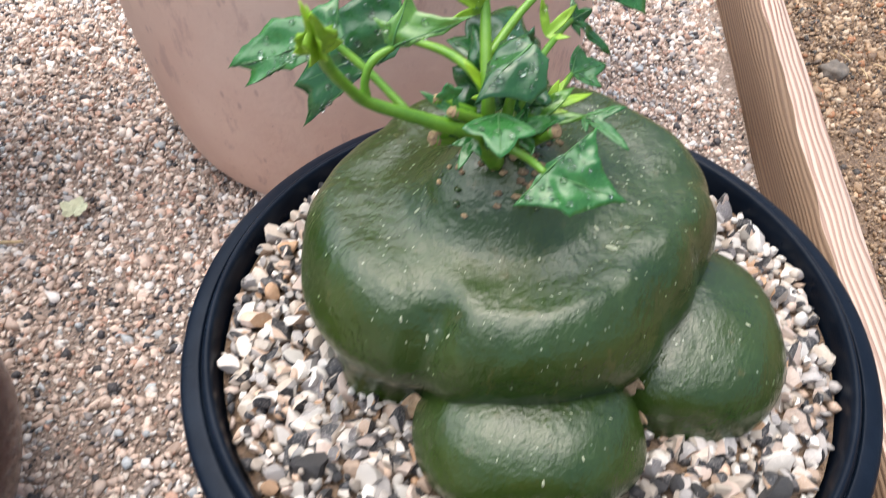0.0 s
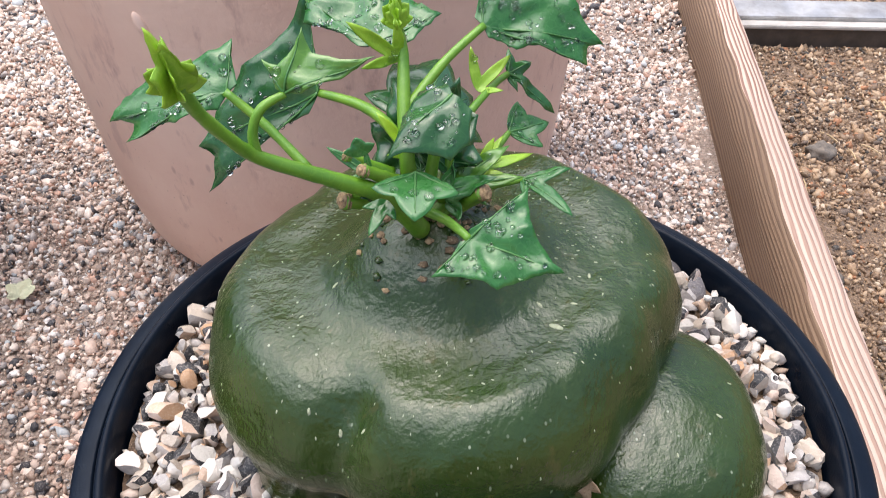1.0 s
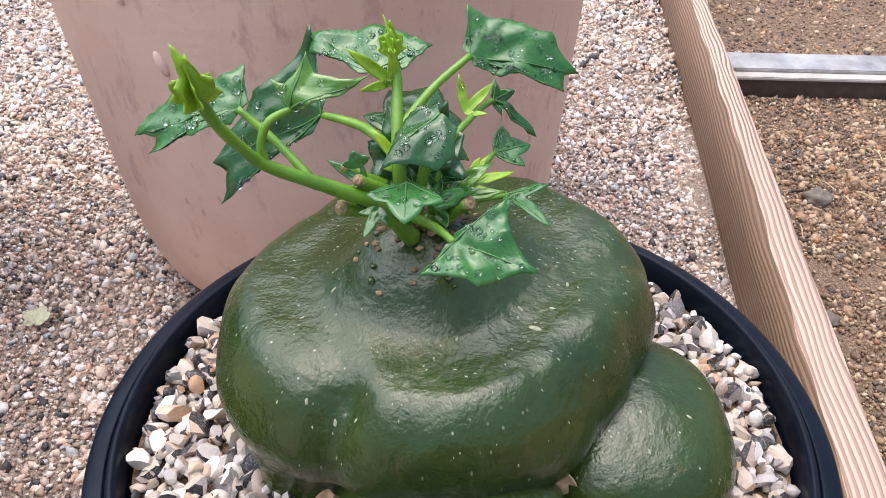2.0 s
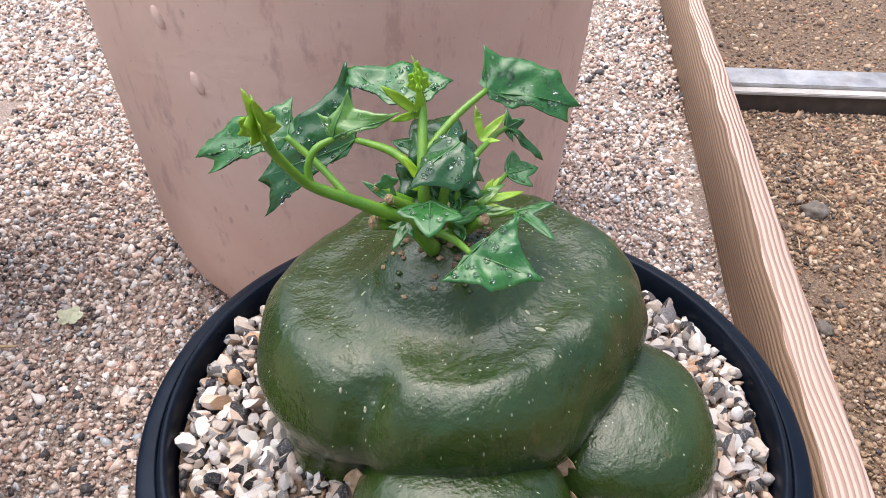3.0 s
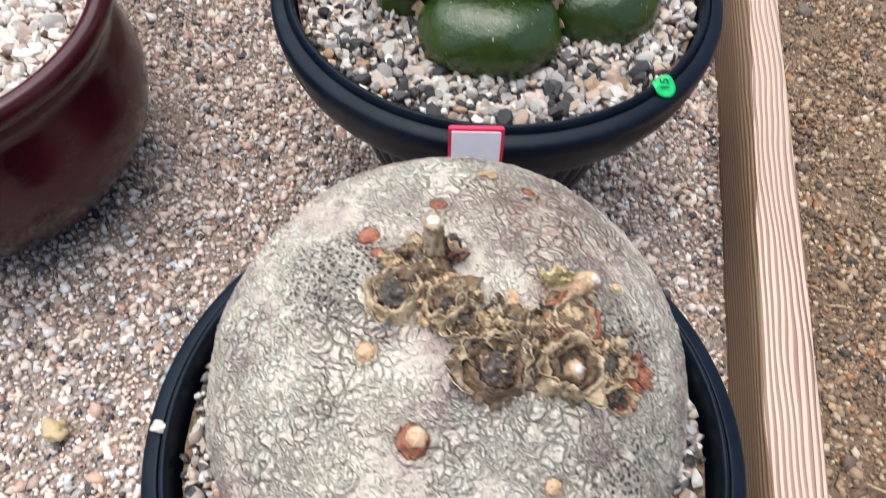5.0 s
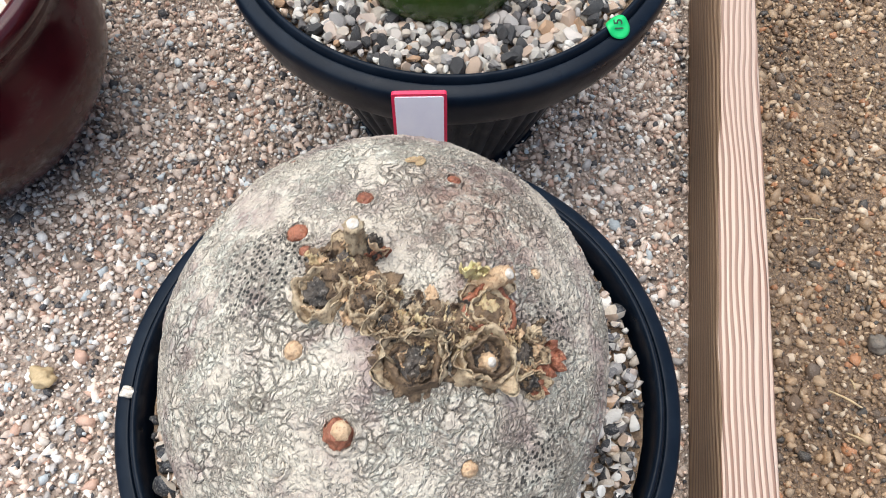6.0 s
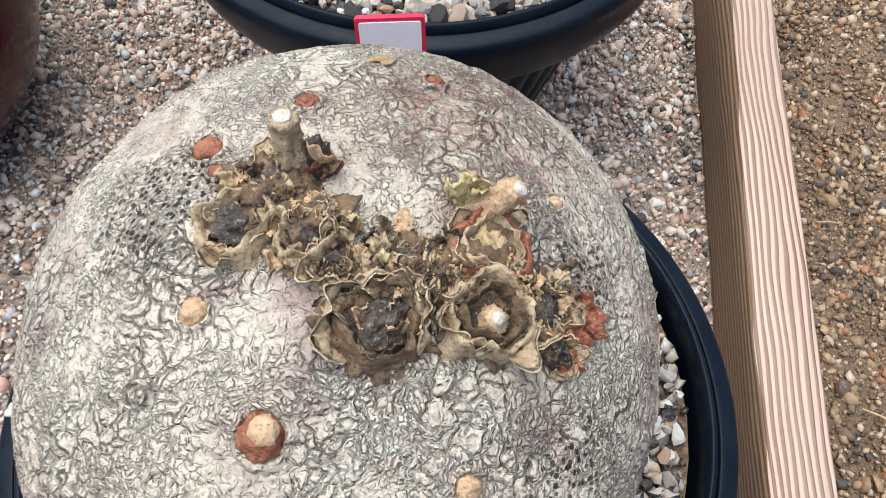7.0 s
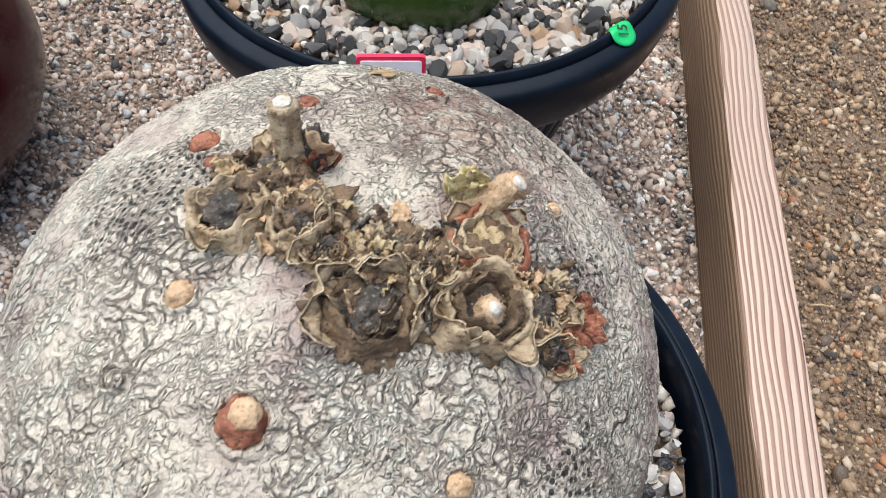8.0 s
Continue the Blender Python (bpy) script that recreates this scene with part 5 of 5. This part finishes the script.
def pot_fill(centre, radius, z, step, size, clear, one, all_, name, label, seed, singles=300):
    """Pebbles that fill a pot to the height z, heaped in two layers."""
    rng = np.random.default_rng(seed)
    bm, rings = lathe([(radius * 1.01, z - 0.006), (radius * 0.5, z - 0.005), (0.001, z - 0.005)], centre, 48)
    bed = part(name, bm, m_soil, None, label)
    tagged(bed, "", "gravel", "", "stuff")
    p = scatter(rng, centre[0] - radius, centre[0] + radius, centre[1] - radius, centre[1] + radius, step)
    p = p[~outside(p, centre, radius - 0.002)]
    for c, r in clear:
        p = p[outside(p, c, r)]
    s = size * np.exp(rng.normal(-0.06, 0.34, len(p))).clip(0.45, 1.8)
    h = z + rng.uniform(-0.0025, 0.001, len(p)) - 0.35 * s
    q = np.column_stack([p, h])
    if one is not None:
        order = np.argsort(p[:, 1])
        take = order[:singles]
        rest = order[singles:]
        single_stones("pebble", bed, q[take], s[take], one, rng, 2, 24, (0.36, 0.77))
    else:
        rest = np.arange(len(p))
    me = stones_mesh("pebbles", q[rest], s[rest], rng, 2, 60, 0.012, (0.36, 0.77))
    tagged(link("pebbles", me, all_, bed, "", True), "", "", "", "stuff")
    low = scatter(rng, centre[0] - radius, centre[0] + radius, centre[1] - radius, centre[1] + radius, step)
    low = low[~outside(low, centre, radius)]
    me = stones_mesh("pebbles", np.column_stack([low, np.full(len(low), z - 0.004)]), size * rng.uniform(0.7, 1.05, len(low)), rng, 1, 30, 0.14)
    tagged(link("pebbles", me, all_, bed, "", False), "", "", "", "stuff")


pot_fill(POT_A, 0.1066, 0.1535, 0.0042, 0.0036, [((0.05, 0.2125), 0.05), ((0.0545, 0.155), 0.018), ((0.1085, 0.199), 0.024)], m_pebble_one, m_pebble_all,
         "pot_gravel", "mixed cream, pink and black pebbles filling the pot", 11)
pot_fill(POT_B, 0.0928, 0.1555, 0.0037, 0.0029, [((0.0567, -0.0582), 0.05)], m_pebble_one, m_pebble_all,
         "pot_gravel", "mixed pale pebbles round the tan caudex", 12)
pot_fill(RED, 0.0995, 0.128, 0.0052, 0.0043, [], m_cream_all, m_cream_all,
         "pot_gravel", "cream pebbles filling the glazed pot", 13)


def ground_stones():
    rng = np.random.default_rng(5)
    sets = []
    for x0, x1, y0, y1, step, size in ((-0.42, 0.27, -0.16, 0.72, 0.0032, 0.0022), (-0.75, 0.3, 0.72, 1.5, 0.0046, 0.0027)):
        p = scatter(rng, x0, x1, y0, y1, step)
        p = p[p[:, 0] < EDGE[0] + EDGE[1] * p[:, 1] - 0.001]
        for c, r in ((POT_A, 0.064), (POT_B, 0.056), (RED, 0.07), (PINK, 0.13), (BLACK, 0.062)):
            p = p[outside(p, c, r)]
        s = size * np.exp(rng.normal(-0.03, 0.5, len(p))).clip(0.35, 2.5)
        z = np.array([0.004 * noise.noise((a * 14, b * 14, -0.002)) for a, b in p]) - 0.3 * s + rng.uniform(-0.0006, 0.0008, len(p))
        sets.append((np.column_stack([p, z]), s))
    q, s = sets[0]
    near = np.where((q[:, 0] > -0.16) & (q[:, 0] < -0.06) & (q[:, 1] > 0.02) & (q[:, 1] < 0.2))[0][::4][:300]
    single_stones("stone", ground, q[near], s[near], m_gravel_one, rng, 1, 12)
    keep = np.ones(len(q), bool)
    keep[near] = False
    for place, size in ((q[keep], s[keep]), sets[1]):
        me = stones_mesh("stones", place, size, rng, 1, 90, 0.2)
        tagged(link("stones", me, m_gravel_all, ground, "", False), "", "", "", "stuff")


def soil_stones():
    rng = np.random.default_rng(6)
    p = scatter(rng, 0.22, 0.95, -0.15, 1.09, 0.0042)
    p = p[p[:, 0] < 0.62 + 0.33 * p[:, 1]]
    p = p[p[:, 0] > EDGE[0] + EDGE[1] * p[:, 1] + 0.02]
    clump = np.array([noise.noise((a * 11, b * 11, 5.0)) + 0.5 * noise.noise((a * 30, b * 30, 8.0)) for a, b in p])
    p = p[clump > -0.45 + 0.3 * rng.normal(size=len(p))]
    s = 0.0028 * np.exp(rng.normal(0, 0.55, len(p))).clip(0.4, 3.0)
    z = LOW + np.array([0.004 * noise.noise((a * 14, b * 14, LOW - 0.002)) for a, b in p]) - 0.25 * s + rng.uniform(-0.001, 0.001, len(p))
    q = np.column_stack([p, z])
    near = np.where((q[:, 0] > 0.3) & (q[:, 0] < 0.42) & (q[:, 1] > 0.05) & (q[:, 1] < 0.4))[0][::3][:300]
    single_stones("stone", soil, q[near], s[near], m_soil_one, rng, 1, 12)
    keep = np.ones(len(q), bool)
    keep[near] = False
    far = scatter(rng, 0.3, 1.4, 1.17, 2.3, 0.0098)
    fs = 0.0036 * np.exp(rng.normal(0, 0.5, len(far))).clip(0.4, 2.6)
    fz = LOW + np.array([0.004 * noise.noise((a * 14, b * 14, LOW - 0.002)) for a, b in far]) - 0.3 * fs
    q, s, keep = np.concatenate([q[keep], np.column_stack([far, fz])]), np.concatenate([s[keep], fs]), slice(None)
    me = stones_mesh("stones", q[keep], s[keep], rng, 1, 90, 0.2)
    tagged(link("stones", me, m_soil_all, soil, "", False), "", "", "", "stuff")


ground_stones()
soil_stones()


# ---- small things ----
m_sticker = plain("green_sticker", (0.02, 0.52, 0.14), (0.015, 0.45, 0.12), 200, 0.4, 0.0001)
m_ink = plain("black_ink", (0.01, 0.02, 0.015), (0.02, 0.03, 0.02), 300, 0.5, 0.0001)
m_label = plain("white_label_paper", (0.9, 0.86, 0.95), (0.85, 0.81, 0.92), 120, 0.35, 0.0001)
m_border = plain("red_label_edge", (0.72, 0.03, 0.09), (0.6, 0.02, 0.07), 150, 0.3, 0.0001)
m_dry = plain("dried_leaf", (0.58, 0.6, 0.42), (0.46, 0.46, 0.3), 160, 0.7, 0.0006)
m_twig = plain("straw_twig", (0.58, 0.44, 0.26), (0.42, 0.3, 0.16), 300, 0.7, 0.0004)
m_grey = plain("grey_stone", (0.13, 0.115, 0.1), (0.22, 0.18, 0.14), 120, 0.8, 0.001, (0.08, 0.07, 0.06))


def sticker():
    """A round price dot stuck on the pot's rim."""
    k, h, r, turn = 0.1218, 0.158, 0.0065, radians(-41.3)
    rim_r, rim_z = [k * v for v in (0.88, 0.9, 0.9104, 0.9216, 0.9456, 0.964, 0.984, 0.994, 1.0)], [h * v for v in (0.985, 0.999, 1.001, 1.0, 0.986, 0.98, 0.973, 0.963, 0.94)]
    run = np.concatenate([[0], np.cumsum(np.hypot(np.diff(rim_r), np.diff(rim_z)))])
    middle = float(np.interp(0.933 * k, rim_r, run))

    def on_rim(along, down, lift):
        d = middle + down
        rr, zz = float(np.interp(d, run, rim_r)), float(np.interp(d, run, rim_z))
        a = turn + along / k
        return Vector((POT_A[0] + (rr + lift * 0.6) * math.cos(a), POT_A[1] + (rr + lift * 0.6) * math.sin(a), zz + lift * 0.8))

    bm = bmesh.new()
    rings = []
    for rr, lift in ((r, 0.0001), (r, 0.0006), (r * 0.8, 0.0007), (r * 0.6, 0.0007), (r * 0.4, 0.0007), (r * 0.2, 0.0007)):
        rings.append([bm.verts.new(on_rim(rr * math.cos(q * math.pi / 20), rr * math.sin(q * math.pi / 20), lift)) for q in range(40)])
    for a, b in zip(rings, rings[1:]):
        for q in range(40):
            bm.faces.new((a[q], a[(q + 1) % 40], b[(q + 1) % 40], b[q]))
    c = on_rim(0.0, 0.0, 0.0)
    out = Vector((math.cos(turn), math.sin(turn), 0))
    z = (out * 0.4 + Vector((0, 0, 1))).normalized()
    x = Vector((0, 0, 1)).cross(out).normalized()
    y = z.cross(x)
    bm.faces.new(rings[-1])
    dot = part("sticker", bm, m_sticker, pot_a, "round bright green sticker with a handwritten number")
    text = bpy.data.curves.new("number", "FONT")
    text.body, text.size, text.extrude = "15", 0.0066, 0.00005
    text.align_x, text.align_y = "CENTER", "CENTER"
    text.materials.append(m_ink)
    num = new("number", text)
    side = (x * 0.55 + y * 0.83).normalized()
    m = Matrix((side, z.cross(side), z)).transposed().to_4x4()
    num.matrix_basis = Matrix.Translation(c + z * 0.0013) @ m
    num.parent = dot


sticker()


def plant_label():
    """A white plastic label with red edges, pushed into the gravel."""
    lab = thing("plant_label", (0.057, 0.038, 0.15), "blank white plant label with red edges standing in gravel", "plant label")
    top = Vector((0.057, 0.0462, 0.2108))
    foot = Vector((0.058, 0.0375, 0.135))
    up = (top - foot).normalized()
    x = Vector((1, 0.08, -0.12))
    x = (x - up * x.dot(up)).normalized()
    z = x.cross(up)
    def slab(w, y0, y1, t0, t1, r):
        bm = bmesh.new()
        pts = []
        for sx, sy in ((1, 1), (-1, 1), (-1, -1), (1, -1)):
            for k in range(5):
                a = math.atan2(sy, sx) - math.pi / 4 + k * math.pi / 8
                cy = y1 - r if sy > 0 else y0 + r
                pts.append((sx * (w - r) + r * math.cos(a), cy + r * math.sin(a)))
        lo = [bm.verts.new(foot + x * a + up * b + z * t0) for a, b in pts]
        hi = [bm.verts.new(foot + x * a + up * b + z * t1) for a, b in pts]
        n = len(pts)
        for k in range(n):
            bm.faces.new((lo[k], lo[(k + 1) % n], hi[(k + 1) % n], hi[k]))
        bm.faces.new(lo[::-1]), bm.faces.new(hi)
        return bm
    h = (top - foot).length
    part("plate", slab(0.0104, 0.0, h, -0.0009, 0.0009, 0.0012), m_border, lab, "red edged plate", False)
    part("face", slab(0.0092, 0.004, h - 0.0013, 0.0009, 0.0013, 0.0008), m_label, lab, "blank white face", False)


plant_label()


def litter():
    rng = random.Random(3)
    d = thing("dried_leaf", (-0.228, 0.399, 0.004), "small round pale dried leaf lying on gravel", "leaf")
    leaf((-0.2285, 0.3915, 0.004), (-0.228, 0.4065, 0.007), (0, 0, 1), [(-105, 0.45), (-55, 0.75), (0, 1), (55, 0.78), (105, 0.45)], m_dry, d, 0.1, -0.35, 0.1, 1.0, 0.8, 0, 71, "blade", "", 0.1)
    t = thing("twig", (-0.275, 0.365, 0.003), "short straw coloured twig lying on gravel", "twig")
    part("stalk", tube([(-0.298, 0.355, 0.003), (-0.275, 0.362, 0.005), (-0.252, 0.366, 0.004)], [0.0011, 0.0013, 0.0009], 8, True, 0.3), m_twig, t)
    for x, y, z, s, mat, label, name in ((-0.044, -0.0605, 0.1585, (0.0032, 0.002, 0.0016), m_white, "white stone chip on the pot rim", "stone_chip"), (-0.048, -0.0825, 0.1585, (0.0014, 0.0012, 0.001), m_white, "white stone chip on the pot rim", "stone_chip"),
                                         (-0.163, -0.017, 0.004, (0.0075, 0.0062, 0.005), m_twig, "ochre rounded stone on the gravel", "stone"), (0.456, 0.83, LOW + 0.001, (0.017, 0.014, 0.011), m_grey, "half buried grey stone on the soil", "stone"),
                                         (0.42, 0.11, LOW + 0.002, (0.009, 0.008, 0.007), m_grey, "half buried grey stone on the soil", "stone"), (0.405, 0.62, LOW + 0.001, (0.009, 0.01, 0.006), m_grey, "half buried grey stone on the soil", "stone")):
        bm = bmesh.new()
        bmesh.ops.create_icosphere(bm, subdivisions=3, radius=1.0)
        for v in bm.verts:
            q = v.co * (1 + 0.55 * noise.noise(v.co * 1.3 + Vector((x * 90, y * 90, 0))) + 0.22 * noise.noise(v.co * 4 + Vector((x * 90, 0, 0))))
            v.co = Vector((x + q.x * s[0], y + q.y * s[1], z + q.z * s[2]))
        tagged(part(name, bm, mat, None, label), "", "stone", "loose stones")
    # chips in the glaze of the terracotta pot
    for x, z, s in ((-0.1, 0.191, 0.0042), (-0.115, 0.226, 0.004)):
        a = math.asin((x - PINK[0]) / (0.154 + 0.077 * z))
        r = 0.154 + 0.077 * z
        c = Vector((PINK[0] + r * math.sin(a), PINK[1] - r * math.cos(a), z))
        nrm = Vector((math.sin(a), -math.cos(a), -0.077)).normalized()
        u = Vector((0, 0, 1)).cross(nrm).normalized()
        v = nrm.cross(u)
        bm = bmesh.new()
        bmesh.ops.create_icosphere(bm, subdivisions=3, radius=1.0)
        for w in bm.verts:
            q = w.co
            w.co = c + (v * 0.95 - u * 0.3) * q.x * s * 1.7 + (u * 0.95 + v * 0.3) * q.y * s * 0.75 + nrm * q.z * 0.0024
        part("blister", bm, m_clay, clay)
    # straw and wood splinters on the soil
    for k in range(22):
        x, y = rng.uniform(0.3, 0.6), rng.uniform(0.0, 0.95)
        a, l = rng.uniform(0, 3.14), rng.uniform(0.004, 0.014)
        tw = thing("splinter", (x, y, LOW + 0.004), "thin straw brown splinter lying on the soil", "twig", "splinters on the soil")
        part("stalk", tube([(x - l * math.cos(a), y - l * math.sin(a), LOW + 0.004), (x, y, LOW + 0.006), (x + l * math.cos(a), y + l * math.sin(a), LOW + 0.004)], [0.0007, 0.001, 0.0006], 6, True, 0.3), m_twig, tw)


litter()
